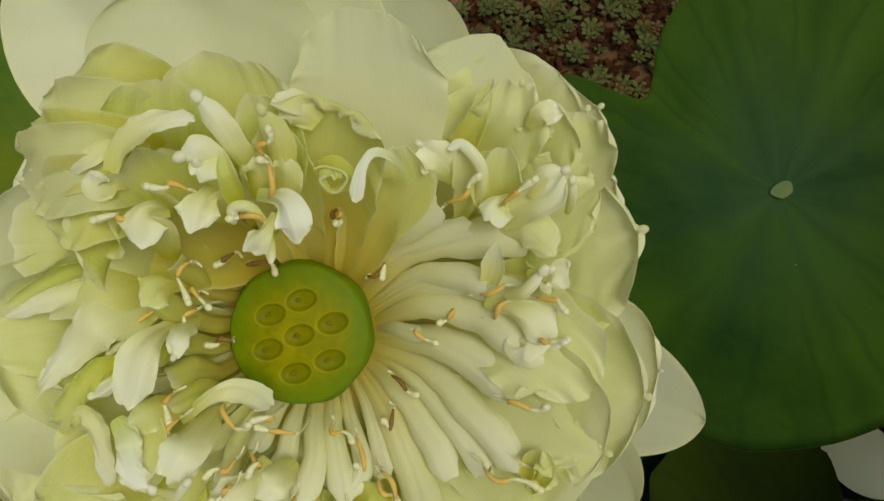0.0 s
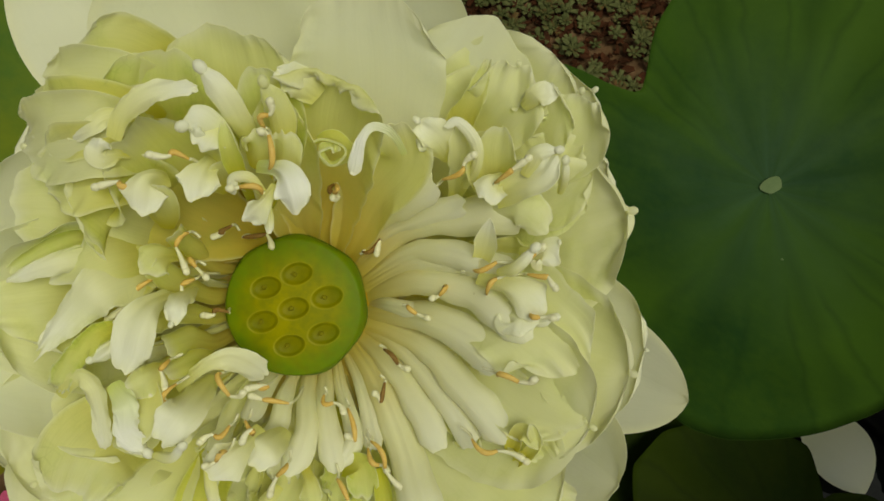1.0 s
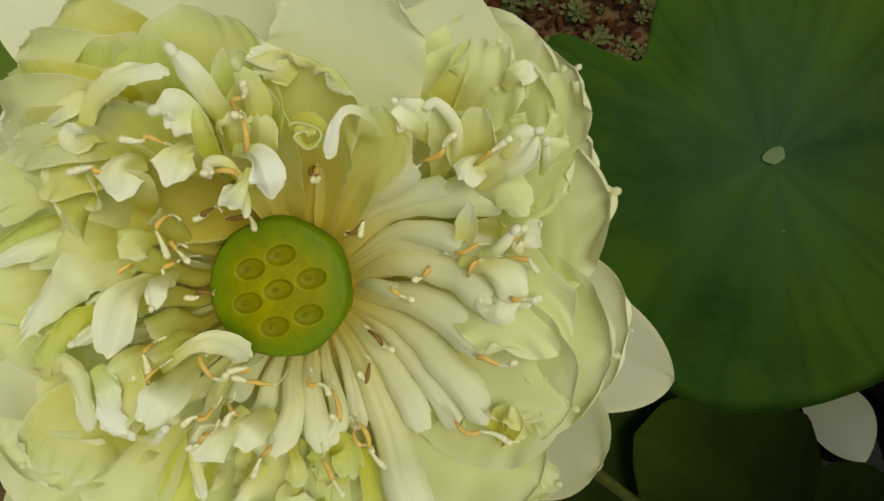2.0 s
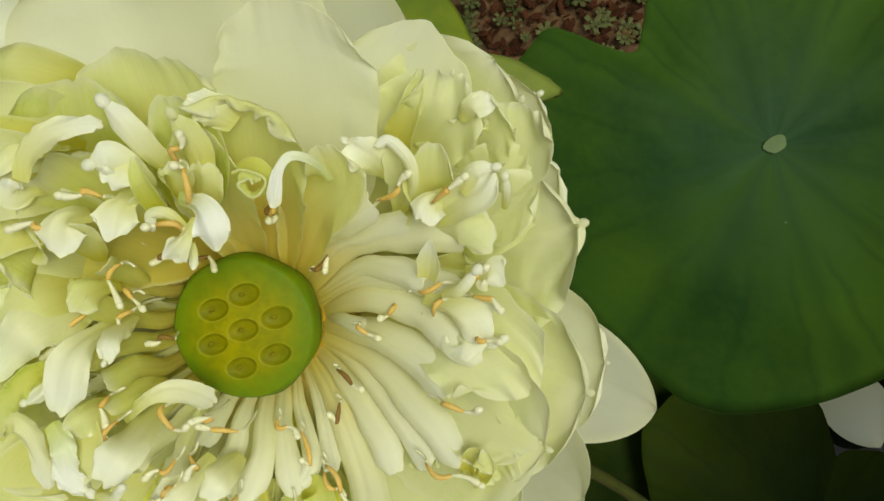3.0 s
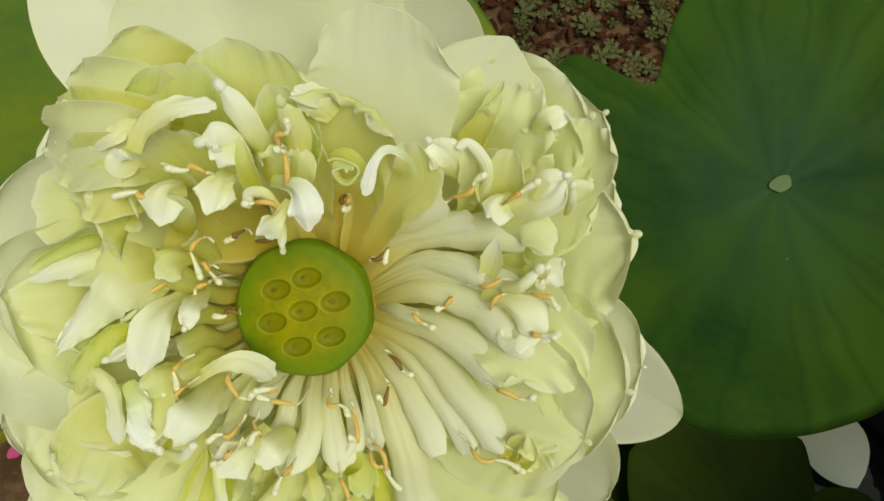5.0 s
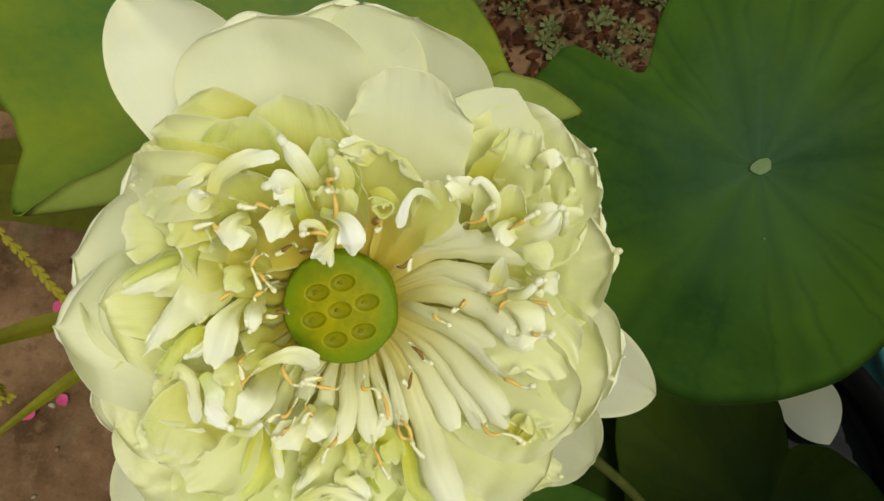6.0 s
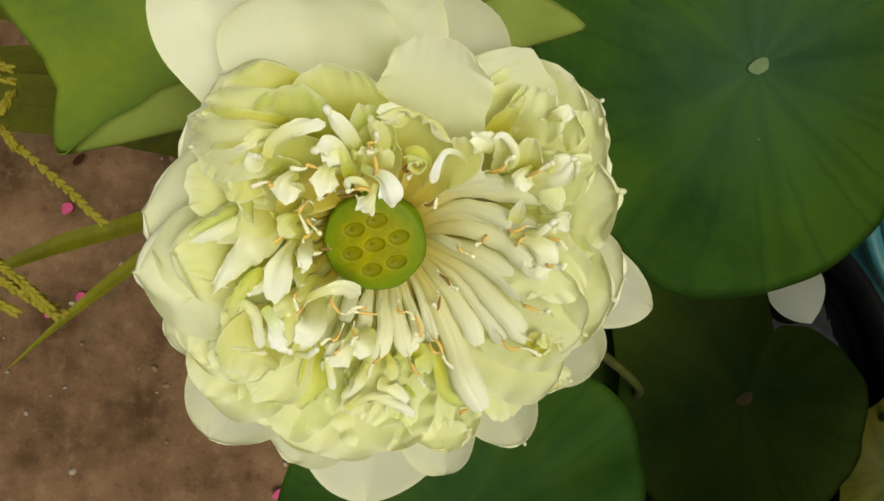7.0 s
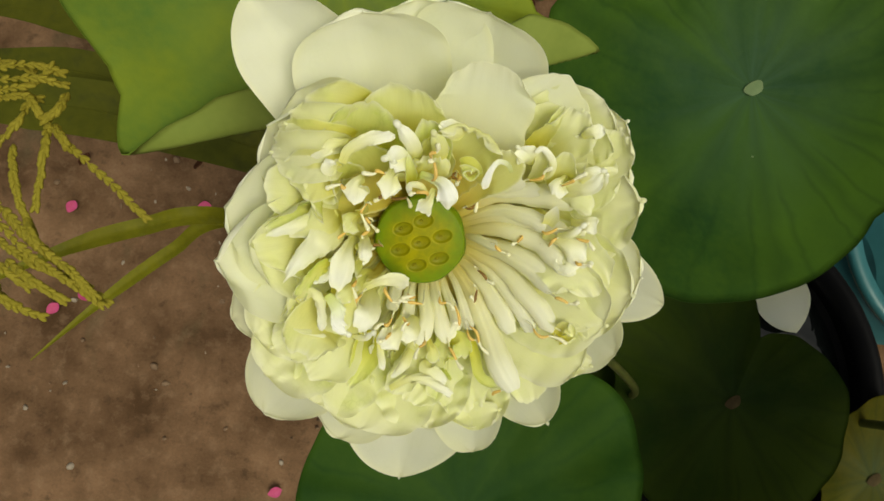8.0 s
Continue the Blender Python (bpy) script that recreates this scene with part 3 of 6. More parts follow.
def stamen(a, b_, c, anther=None):
    """An anther (a to b_) on its thread, with the white club at its end (b_ to c)."""
    counter[0] += 1
    rnd = random.Random(counter[0])
    A, Bm, C = Vector(a) * 0.001, Vector(b_) * 0.001, Vector(c) * 0.001
    A = Bm + (A - Bm) * 1.1
    st = new("stamen")
    st.parent = flower
    off = Vector((rnd.uniform(-1, 1), rnd.uniform(-1, 1), rnd.uniform(0.2, 1))) * 0.0016
    line = [bez(A, (A + Bm) * 0.5 + off, Bm, q / 6)[0] for q in range(7)]
    bm = bmesh.new()
    tube(bm, line, [0.0003, 0.0005, 0.00062, 0.0007, 0.0007, 0.0006, 0.00045], 8)
    part("anther", bm, anther or ORANGE, st, "dark brown anther" if anther else "orange anther")
    bm = bmesh.new()
    line = [bez(Bm, (Bm + C) * 0.5 - off * 0.4, C, q / 5)[0] for q in range(6)]
    tube(bm, line, [0.0004, 0.00045, 0.00055, 0.0007, 0.0009, 0.0007], 8)
    knob(bm, C, 0.00092, (C - Bm).normalized(), 1.15)
    part("club", bm, KNOB, st, "white club-shaped appendage")
    bm = bmesh.new()
    out = Vector((A.x, A.y, 0)).normalized()
    root = A * 0.86 + Vector((0, 0, -0.006))
    root = root if Vector((root.x, root.y)).length > 0.02 else out * 0.021 + Vector((0, 0, -0.016))
    root = A.lerp(root, 0.45)
    line = [bez(root, (A + root) * 0.5 + out * 0.001 - Vector((0, 0, 0.001)), A, q / 6)[0] for q in range(7)]
    tube(bm, line, [0.00038] * 7, 6)
    part("filament", bm, KNOB, st)


def curled(c):
    """A petaloid rolled up into a small spiral."""
    c = Vector(c)
    rows, uvs = [], []
    for i in range(96):
        q = i / 95
        a = 0.6 + q * 8.6
        r = 4.3 - 3.4 * q ** 0.8
        w = 2.0 * (1 - 0.5 * q)
        mid = c + Vector((-r * math.cos(a), r * math.sin(a) * 0.8, 1.5 * q))
        out = (mid - c).normalized()
        rows.append([(mid + Vector((0, -0.3, 1)) * (w * t) + out * (0.9 * t * t - 0.5 * t + 0.25 * math.sin(q * 30 + t))) * 0.001 for t in (-1, -0.6, -0.2, 0.2, 0.6, 1)])
        uvs.append([((t + 1) / 2, 0.4 + 0.5 * q) for t in (-1, -0.6, -0.2, 0.2, 0.6, 1)])
    bm = bmesh.new()
    sheet(bm, rows, uvs, 0.0005)
    part("petaloid", bm, GREENISH, flower)


# the pod: a flat-topped funnel with seven sunken cavities
R_POD = 19.3
CAVITIES = ((-0.3, 9.4), (8.9, 4.6), (0.5, 0.0), (-7.4, -5.2), (9.6, -5.4), (0.9, -10.4), (-8.0, 4.2))


def cavity(dx, dy):
    return math.hypot((dx - 0.35 * dy) / 1.14, dy * 1.08) / 3.6


def pod_height(x, y):
    r = math.hypot(x, y) / R_POD
    z = 1.5 * (1 - r * r) - 1.0 * max(0, r - 0.95) ** 2 / 0.0025
    for cx, cy in CAVITIES:
        dx, dy = x - cx, y - cy
        d = cavity(dx, dy)
        if d < 1:
            e = min(1, (1 - d) / 0.3)
            z -= 0.8 * e * e * (3 - 2 * e) + 0.9 * (1 - d)
    return z


bm = bmesh.new()
uvl = bm.loops.layers.uv.verify()
rings = []
SEG = 150
for i in range(66):
    r = R_POD * (i / 65) ** 0.85
    ring = []
    for k in range(SEG):
        a = 2 * math.pi * k / SEG
        rr = r * (1 + (0.018 * math.cos(7 * a + 0.6) + 0.012 * noise.noise((math.cos(a) * 2, math.sin(a) * 2, 1))) * (i / 65) ** 2)
        x, y = rr * math.cos(a), rr * math.sin(a)
        near = min(cavity(x - cx, y - cy) for cx, cy in CAVITIES)
        ring.append((bm.verts.new((x * 0.001, y * 0.001, pod_height(x, y) * 0.001)), r / R_POD, max(0.0, min(1.0, 1.06 - near))))
    rings.append(ring)
for q, (rad, z) in enumerate(((19.7, -2.6), (19.4, -6.5), (17.8, -13), (14.5, -20), (11, -27), (9, -34))):
    rings.append([(bm.verts.new((rad * 0.001 * math.cos(2 * math.pi * k / SEG) * (1 + 0.018 * math.cos(7 * 6.283 * k / SEG + 0.6)), rad * 0.001 * math.sin(2 * math.pi * k / SEG) * (1 + 0.018 * math.cos(7 * 6.283 * k / SEG + 0.6)), z * 0.001)), 1.0, 0.0) for k in range(SEG)])
for a, c in zip(rings, rings[1:]):
    for k in range(SEG):
        q = (a[k], c[k], c[(k + 1) % SEG], a[(k + 1) % SEG])
        f = bm.faces.new([v for v, _, _ in q])
        for loop, (_, u, c_) in zip(f.loops, q):
            loop[uvl].uv = (c_, u)
bm.faces.new([v for v, _, _ in rings[-1]])
bmesh.ops.remove_doubles(bm, verts=[v for v, _, _ in rings[0]], dist=1e-6)
pod = part("seed_pod", bm, POD, flower, "flat yellow-green seed pod with a darker green rim")
for cx, cy in CAVITIES:
    bm = bmesh.new()
    m = pose((cx - 1.0) * 0.001, (cy - 0.4) * 0.001, (pod_height(cx - 1.0, cy - 0.4) + 0.05) * 0.001, 12, -10, 40 * cx)
    bmesh.ops.create_uvsphere(bm, u_segments=14, v_segments=9, radius=1, matrix=m @ Matrix.Diagonal((0.0009, 0.0007, 0.0005, 1)))
    bmesh.ops.create_uvsphere(bm, u_segments=8, v_segments=6, radius=1, matrix=m @ Matrix.Translation((-0.0004, 0, 0.0007)) @ Matrix.Diagonal((0.00035, 0.00035, 0.0004, 1)))
    part("seed", bm, SEEDLET, pod)
bm = bmesh.new()
inv = FLOWER.inverted()
line = path3([(0, 0, -0.03), (0, 0.002, -0.06)] + [inv @ Vector(q) for q in ((0.025, 0.060, 0.735), (0.120, 0.050, 0.585), (0.205, 0.024, 0.465), (0.255, 0.010, 0.270))], 6)
tube(bm, line, [0.0075] + [0.0040] * (len(line) - 1), 10)
part("stem", bm, STALK, flower, "slender olive-green flower stalk")

# outer ring of broad white petals
petal("outer_petal", (-7.8, 7.8, -34.0), (-49.4, 49.6, -22.0), (-83.5, 83.8, 8.0), 53.4, OUTER, cup=0.7, mucro=1.2, sharp=1.5, blunt=2.6)
petal("outer_petal", (-2.2, 10.8, -34.0), (-11.5, 57.3, -19.6), (-19.1, 95.4, 4.0), 56.4, OUTER, cup=0.45)
petal("outer_petal", (-4.4, 10.1, -34.0), (-22.9, 52.0, -15.8), (-38.0, 86.3, 14.0), 65.4, OUTER, cup=0.5)
petal("outer_petal", (0.8, 11.0, -34.0), (4.4, 57.5, -22.0), (7.3, 95.6, 8.0), 60.0, OUTER, cup=0.32)
petal("outer_petal", (7.7, 7.8, -34.0), (40.6, 40.9, -16.1), (67.5, 68.0, 13.0), 32.6, OUTER, cup=0.8, mucro=1.2)
petal("outer_petal", (9.0, 6.3, -34.0), (45.3, 31.4, -18.0), (74.9, 51.9, 8.0), 36.7, OUTER, cup=0.7)
petal("outer_petal", (11.0, -0.3, -34.0), (64.5, -3.7, -23.0), (111.2, -7.4, -6.0), 40, THIN_SHADED, cup=0.35, peak=0.62, sharp=1.5, blunt=2.4)
petal("outer_petal", (11.0, 0.8, -34.0), (56.4, 4.2, -18.8), (93.5, 6.9, 6.0), 45.0, OUTER, cup=0.6, mucro=0.8)
petal("outer_petal", (10.5, -3.4, -34.0), (56.6, -18.3, -19.6), (94.3, -30.5, 4.0), 47.2, THIN_SHADED, cup=0.6)
petal("outer_petal", (8.1, -7.5, -34.0), (43.3, -40.2, -17.3), (72.1, -66.9, 10.0), 40.1, THIN_SHADED, cup=0.6, mucro=1.2)
petal("outer_petal", (4.7, -10.0, -34.0), (26.9, -57.2, -21.1), (45.1, -95.9, 0.0), 40.8, THIN_SHADED, cup=0.8)
petal("outer_petal", (1.3, -10.9, -34.0), (8.3, -70.9, -22.2), (14.0, -120.0, -3.0), 66.5, THIN_SHADED, cup=0.5, mucro=1.0, sharp=1.6, blunt=2.3)
petal("outer_petal", (-1.9, -10.8, -34.0), (-10.6, -60.4, -19.6), (-17.8, -100.9, 4.0), 50.4, THIN_SHADED, cup=0.8)
petal("outer_petal", (-5.5, -9.5, -34.0), (-31.0, -54.0, -16.5), (-51.8, -90.3, 12.0), 55.0, THIN_SHADED, cup=0.8)
petal("outer_petal", (-9.2, -6.0, -34.0), (-42.8, -28.0, -15.0), (-70.3, -46.0, 16.0), 51.6, THIN_SHADED, cup=0.8)
petal("outer_petal", (-10.8, -1.8, -34.0), (-45.3, -7.6, -4.0), (-73.5, -12.4, 38.0), 70.3, OUTER, cup=1.1, ruffle=0.03, blunt=2.6)
petal("outer_petal", (-9.5, 5.6, -34.0), (-40.1, 23.7, -12.7), (-65.1, 38.5, 22.0), 51.1, OUTER, cup=0.8)
petal("outer_petal", (-11.0, 1.0, -34.0), (-45.6, 4.2, -8.0), (-73.9, 6.8, 32.0), 67.5, OUTER, cup=0.8)
petal("outer_petal", (-8.6, 6.9, -34.0), (-33.1, 31.0, -12.0), (-57.1, 53.4, 18.0), 46.0, OUTER, cup=0.7)
# second ring, cream, cupped inwards
petal("petal", (6.6, 8.8, -34.0), (33.9, 44.9, -4.4), (56.2, 74.5, 17.0), 39.8, PALE, cup=0.6, ruffle=0.04)
petal("petal", (9.8, 5.0, -34.0), (48.6, 24.7, -3.8), (80.4, 40.8, 18.0), 45.6, PALE, cup=0.7, mucro=1.8, ruffle=0.05)
petal("petal", (11.0, 0.3, -34.0), (53.3, 1.4, -3.8), (88.0, 2.3, 18.0), 55.0, PALE, cup=0.8, mucro=1.6, ruffle=0.03)
petal("petal", (10.9, -1.6, -34.0), (49.1, -7.1, -2.1), (80.4, -11.7, 21.0), 52.4, PALE, cup=0.8, mucro=1.4, ruffle=0.02)
petal("petal", (10.1, -4.4, -34.0), (46.7, -20.2, -3.3), (76.7, -33.1, 19.0), 45.1, PALE, cup=0.8, mucro=1.2, ruffle=0.02)
petal("petal", (-1.1, -10.9, -34.0), (-5.5, -53.2, -6.7), (-9.1, -87.8, 13.0), 58.1, PALE, cup=0.8, ruffle=0.03)
petal("petal", (2.8, -10.6, -34.0), (13.0, -49.9, -8.5), (21.3, -82.0, 10.0), 48.7, PALE, cup=0.8, ruffle=0.06)
petal("petal", (5.8, -9.3, -34.0), (28.1, -45.1, -9.1), (46.4, -74.3, 9.0), 38.8, PALE, cup=0.9, ruffle=0.08)
petal("petal", (-6.7, -8.7, -34.0), (-31.2, -40.7, -4.0), (-52.0, -68.0, 18.0), 52.0, PALE, cup=0.9, ruffle=0.05)
petal("petal", (-11.0, -0.6, -34.0), (-38.9, -2.3, 2.0), (-61.8, -3.6, 37.0), 53.8, PALE, cup=1.1, ruffle=0.04)
petal("petal", (-3.8, -10.3, -34.0), (-17.5, -47.5, -7.0), (-29.5, -80.0, 12.0), 47.2, PALE, cup=0.9, ruffle=0.05)
petal("petal", (-8.6, -6.9, -34.0), (-35.0, -28.0, -1.5), (-59.0, -47.0, 23.0), 49.9, PALE, cup=0.9, ruffle=0.07)
# petals of the second ring that stand behind the basket
frond("petal", [(1.5, 10.9, -34.0), (12.5, 51.9, 4.0), (11.0, 79.3, 30.0)], 40, OUTER, form=BROAD_FORM, cup=0.35, crimp=0.4, nick=0.05, blunt=0.8, tip=0)
frond("petal", [(4.5, 10.0, -34.0), (31.8, 53.6, 0.0), (44.5, 77.8, 18.0)], 46, OUTER, form=BROAD_FORM, cup=0.45, crimp=0.4, nick=0.05, blunt=0.9, tip=0)
# tubular petaloids that radiate from the receptacle
frond("tubular_petaloid", [(9.9, 12.6, -16.0), (16.3, 25.9, 0.0), (25.8, 34.2, 14.0), (33.5, 40.4, 22.0)], 13, STRAP, cup=-1.15, groove=0.35, fat=0.3)
frond("tubular_petaloid", [(11.9, 10.7, -17.0), (20.7, 24.9, -2.0), (31.3, 31.4, 8.0), (41.6, 35.7, 16.0)], 8, STRAP, cup=-1.15, groove=0.35, fat=0.3)
frond("tubular_petaloid", [(13.3, 8.9, -17.0), (25.5, 25.0, 0.0), (41.3, 32.4, 14.0), (54.1, 36.4, 21.0), (61.6, 33.9, 22.0)], 13, STRAP, cup=-1.15, groove=0.35, fat=0.3)
frond("tubular_petaloid", [(14.3, 7.3, -17.0), (29.4, 20.8, 2.0), (41.4, 23.1, 13.0), (47.4, 21.7, 18.0)], 9, STRAP, cup=-1.15, groove=0.35, fat=0.3, nick=0.25)
frond("tubular_petaloid", [(15.0, 5.5, -17.0), (31.3, 18.1, 2.0), (45.8, 21.5, 13.0), (56.4, 22.0, 20.0)], 9, STRAP, cup=-1.15, groove=0.35, fat=0.3)
frond("tubular_petaloid", [(15.7, 3.3, -18.0), (30.6, 12.5, 2.0), (45.5, 13.9, 13.0), (54.1, 11.2, 20.0), (63.1, 7.7, 22.0)], 12, STRAP, cup=-1.15, groove=0.35, fat=0.3)
frond("tubular_petaloid", [(15.9, 1.4, -20.0), (25.5, 5.2, -5.0), (36.7, 4.8, 4.0)], 6.5, STRAP, cup=-1.15, groove=0.35, fat=0.3)
frond("tubular_petaloid", [(16.0, -0.6, -18.0), (35.0, 4.5, 4.0), (48.6, 3.1, 15.0), (56.7, -1.7, 21.0)], 13.5, STRAP, cup=-1.15, groove=0.35, fat=0.3, nick=0.3)
frond("tubular_petaloid", [(15.8, -2.8, -18.0), (35.9, -3.5, 1.0), (50.8, -11.2, 13.0), (62.2, -18.9, 19.0)], 11.5, STRAP, cup=-1.15, groove=0.35, fat=0.3, nick=0.3)
frond("tubular_petaloid", [(15.2, -4.9, -20.0), (29.6, -6.7, -5.0), (44.0, -14.9, 7.0), (54.4, -24.1, 14.0)], 9.5, STRAP, cup=-1.15, groove=0.35, fat=0.3)
frond("tubular_petaloid", [(14.4, -7.0, -20.0), (26.4, -11.2, -5.0), (38.8, -19.5, 7.0), (46.5, -27.3, 13.0)], 10, STRAP, cup=-1.15, groove=0.35, fat=0.3)
frond("tubular_petaloid", [(12.9, -9.4, -20.0), (25.2, -17.2, -3.0), (36.2, -30.4, 9.0), (42.8, -38.7, 20.0), (51.6, -47.0, 25.0)], 14, STRAP, cup=-1.15, groove=0.35, fat=0.3, tip=0)
frond("tubular_petaloid", [(11.1, -11.5, -21.0), (19.7, -18.4, -7.0), (25.2, -26.1, 1.0), (29.6, -32.3, 7.0)], 7, STRAP, cup=-1.15, groove=0.35, fat=0.3)
frond("tubular_petaloid", [(9.2, -13.1, -21.0), (14.7, -20.9, -7.0), (22.4, -31.3, 5.0), (19.8, -38.8, 8.0)], 6.5, STRAP, cup=-1.15, groove=0.35, fat=0.3)
frond("tubular_petaloid", [(7.0, -14.4, -20.0), (12.3, -23.3, -3.0), (17.0, -31.9, 6.0), (20.4, -39.5, 10.0)], 9, STRAP, cup=-1.15, groove=0.35, fat=0.3)
frond("tubular_petaloid", [(3.9, -15.5, -20.0), (6.3, -23.8, -4.0), (9.6, -31.3, 7.0), (8.8, -40.6, 14.0)], 9.5, STRAP, cup=-1.15, groove=0.35, fat=0.3)
frond("tubular_petaloid", [(1.1, -16.0, -20.0), (0.9, -25.0, -5.0), (1.7, -31.0, 3.0), (0.7, -36.2, 10.0)], 7.5, STRAP, cup=-1.15, groove=0.35, fat=0.3)
frond("tubular_petaloid", [(-2.2, -15.8, -20.0), (-4.9, -24.9, -3.0), (-5.2, -30.5, 8.0)], 8, STRAP, cup=-1.15, groove=0.35, fat=0.3)
frond("tubular_petaloid", [(-14.7, -8.5, -20.0), (-19.2, -13.3, -2.0), (-20.8, -10.0, 14.0), (-22.6, -9.9, 26.0)], 8.0, BASKET, cup=-1.15, groove=0.35, fat=0.3)
frond("tubular_petaloid", [(-16.4, -4.4, -20.0), (-19.4, -5.8, 0.0), (-22.0, -3.5, 15.0), (-22.0, -1.7, 28.0)], 7.0, BASKET, cup=-1.15, groove=0.35, fat=0.3)
frond("tubular_petaloid", [(-12.0, -12.0, -20.0), (-15.4, -18.2, -2.0), (-18.7, -14.7, 14.0), (-21.3, -15.9, 27.0)], 7.0, BASKET, cup=-1.15, groove=0.35, fat=0.3)
frond("tubular_petaloid", [(-17.0, 0.6, -20.0), (-21.3, -0.6, 1.0), (-24.6, 3.4, 16.0), (-27.1, 9.0, 30.0)], 8.0, BASKET, cup=-1.15, groove=0.35, fat=0.3)
frond("tubular_petaloid", [(-16.0, 5.8, -20.0), (-22.4, 7.7, 1.0), (-24.5, 13.3, 16.0), (-23.8, 17.1, 28.0)], 7.0, BASKET, cup=-1.15, groove=0.35, fat=0.3)
# broad petaloids beside the tubes
frond("petaloid", [(39.3, 13.3, -2.0), (54.0, 13.3, 12.0), (67.9, 8.0, 20.0), (74.6, 1.6, 22.0)], 29, PALE, form=BROAD_FORM, cup=0.5, crimp=0.9, wave=0.8)
frond("petaloid", [(47.4, 0.0, -2.0), (64.2, -7.1, 12.0), (79.0, -10.4, 20.0)], 27, PALE, form=BROAD_FORM, cup=0.6, crimp=1.1, wave=0.8, tip=0.7)
frond("petaloid", [(54.4, -6.5, 4.0), (65.6, -16.5, 13.0), (73.5, -21.7, 18.0)], 17, CREAM, form=BROAD_FORM, cup=0.9, crimp=1.1, wave=1.2)
frond("petaloid", [(49.5, -24.4, 0.0), (64.0, -33.9, 9.0), (81.6, -33.0, 16.0)], 15, PALE, form=BROAD_FORM, cup=0.8, crimp=0.7, tip=0.8)
frond("petaloid", [(63.6, -22.9, 16.0), (64.8, -15.6, 22.0), (69.8, -18.4, 23.0)], 5, CREAM, form=BAND_FORM, cup=1.2, crimp=0.6)
frond("petaloid", [(65.5, -25.8, 15.0), (68.6, -18.3, 22.0), (66.2, -12.6, 24.0)], 4, CREAM, form=BAND_FORM, cup=1.3, crimp=0.6)
frond("petaloid", [(47.7, 18.3, 15.0), (57.0, 17.5, 23.0), (64.6, 13.1, 25.0)], 9.5, WHITE, form=LOBE_FORM, cup=-0.35, fat=0.6, wave=0.9, nick=0.15, crimp=0.4, blunt=1.4)
frond("petaloid", [(50.2, 10.9, 14.0), (58.0, 11.5, 22.0), (58.6, 6.7, 24.0)], 11, WHITE, form=LOBE_FORM, cup=-0.35, fat=0.6, wave=0.9, nick=0.15, crimp=0.4, blunt=1.4)
frond("petaloid", [(51.9, 21.1, 22.0), (55.7, 24.0, 27.0), (59.0, 28.4, 28.0)], 4, WHITE, form=BAND_FORM, cup=-1.3, fat=0.6, tip=1.2)
frond("petaloid", [(56.6, 26.1, 17.0), (61.8, 28.1, 23.0), (65.3, 25.7, 24.0)], 9.5, WHITE, form=LOBE_FORM, cup=-0.35, fat=0.5, wave=0.9, nick=0.15, crimp=0.4, blunt=1.4)
frond("petaloid", [(40.2, 29.2, 8.0), (50.2, 36.7, 20.0), (55.8, 36.9, 24.0), (62.1, 32.7, 23.0)], 10, PALE, form=BROAD_FORM, cup=-0.8, crimp=0.6)
frond("petaloid", [(48.0, 23.4, 17.0), (48.2, 33.2, 25.0)], 6.5, WHITE, form=TAPER_FORM, cup=0.6)
frond("petaloid", [(57.7, 15.2, 16.0), (63.2, 11.7, 22.0), (66.8, 13.1, 23.0)], 4, WHITE, form=BAND_FORM, cup=-1.2, fat=0.6, tip=1.1)
frond("petaloid", [(56.0, 4.6, 13.0), (59.6, 2.6, 17.0), (63.7, 5.8, 19.0)], 5, GREENISH, form=TAPER_FORM, cup=1.2, crimp=0.4)
# ruffled petaloids at the upper side
frond("petaloid", [(27.0, 28.6, -10.0), (40.1, 48.6, 5.0), (48.9, 67.5, 15.0)], 42, PALE, form=BROAD_FORM, cup=0.4, crimp=0.7, wave=0.8)
frond("petaloid", [(36.6, 28.6, -8.0), (52.6, 41.8, 6.0), (64.0, 60.9, 15.0)], 34, PALE, form=BROAD_FORM, cup=0.4, crimp=0.7, wave=0.8)
frond("petaloid", [(2.6, 14.8, -14.0), (4.7, 33.2, 4.0), (8.7, 48.5, 27.0), (12.4, 63.6, 46.0)], 33, HOLLOW, form=BROAD_FORM, cup=0.95, crimp=1.0, roll=1.1)
frond("petaloid", [(8.5, 13.6, -14.0), (17.0, 32.8, 6.0), (24.6, 42.8, 20.0), (22.9, 50.5, 31.0)], 19, HOLLOW, form=BROAD_FORM, cup=0.8, crimp=0.5)
frond("petaloid", [(-2.6, 14.8, -14.0), (-3.9, 28.9, 6.0), (-2.7, 42.4, 26.0), (-2.1, 50.3, 36.0)], 20, HOLLOW, form=BROAD_FORM, cup=0.8, crimp=0.5)
frond("petaloid", [(7.0, 52.9, 37.0), (3.6, 54.9, 41.0), (-2.0, 56.4, 41.0)], 6.5, WHITE, form=BAND_FORM, cup=-0.2, crimp=1.1)
frond("petaloid", [(27.1, 44.0, 35.0), (25.5, 46.6, 39.0), (23.5, 48.2, 42.0), (20.4, 48.2, 44.0), (18.8, 44.9, 45.0), (18.0, 37.6, 43.0)], 2.9, HOOK, form=HOOK_FORM, cup=-0.25, crimp=0.3)
frond("petaloid", [(51.0, 38.0, 8.0), (47.7, 46.2, 21.0), (46.6, 54.3, 27.0)], 15, CREAM, form=BROAD_FORM, cup=1.1, crimp=0.4, blunt=1.2)
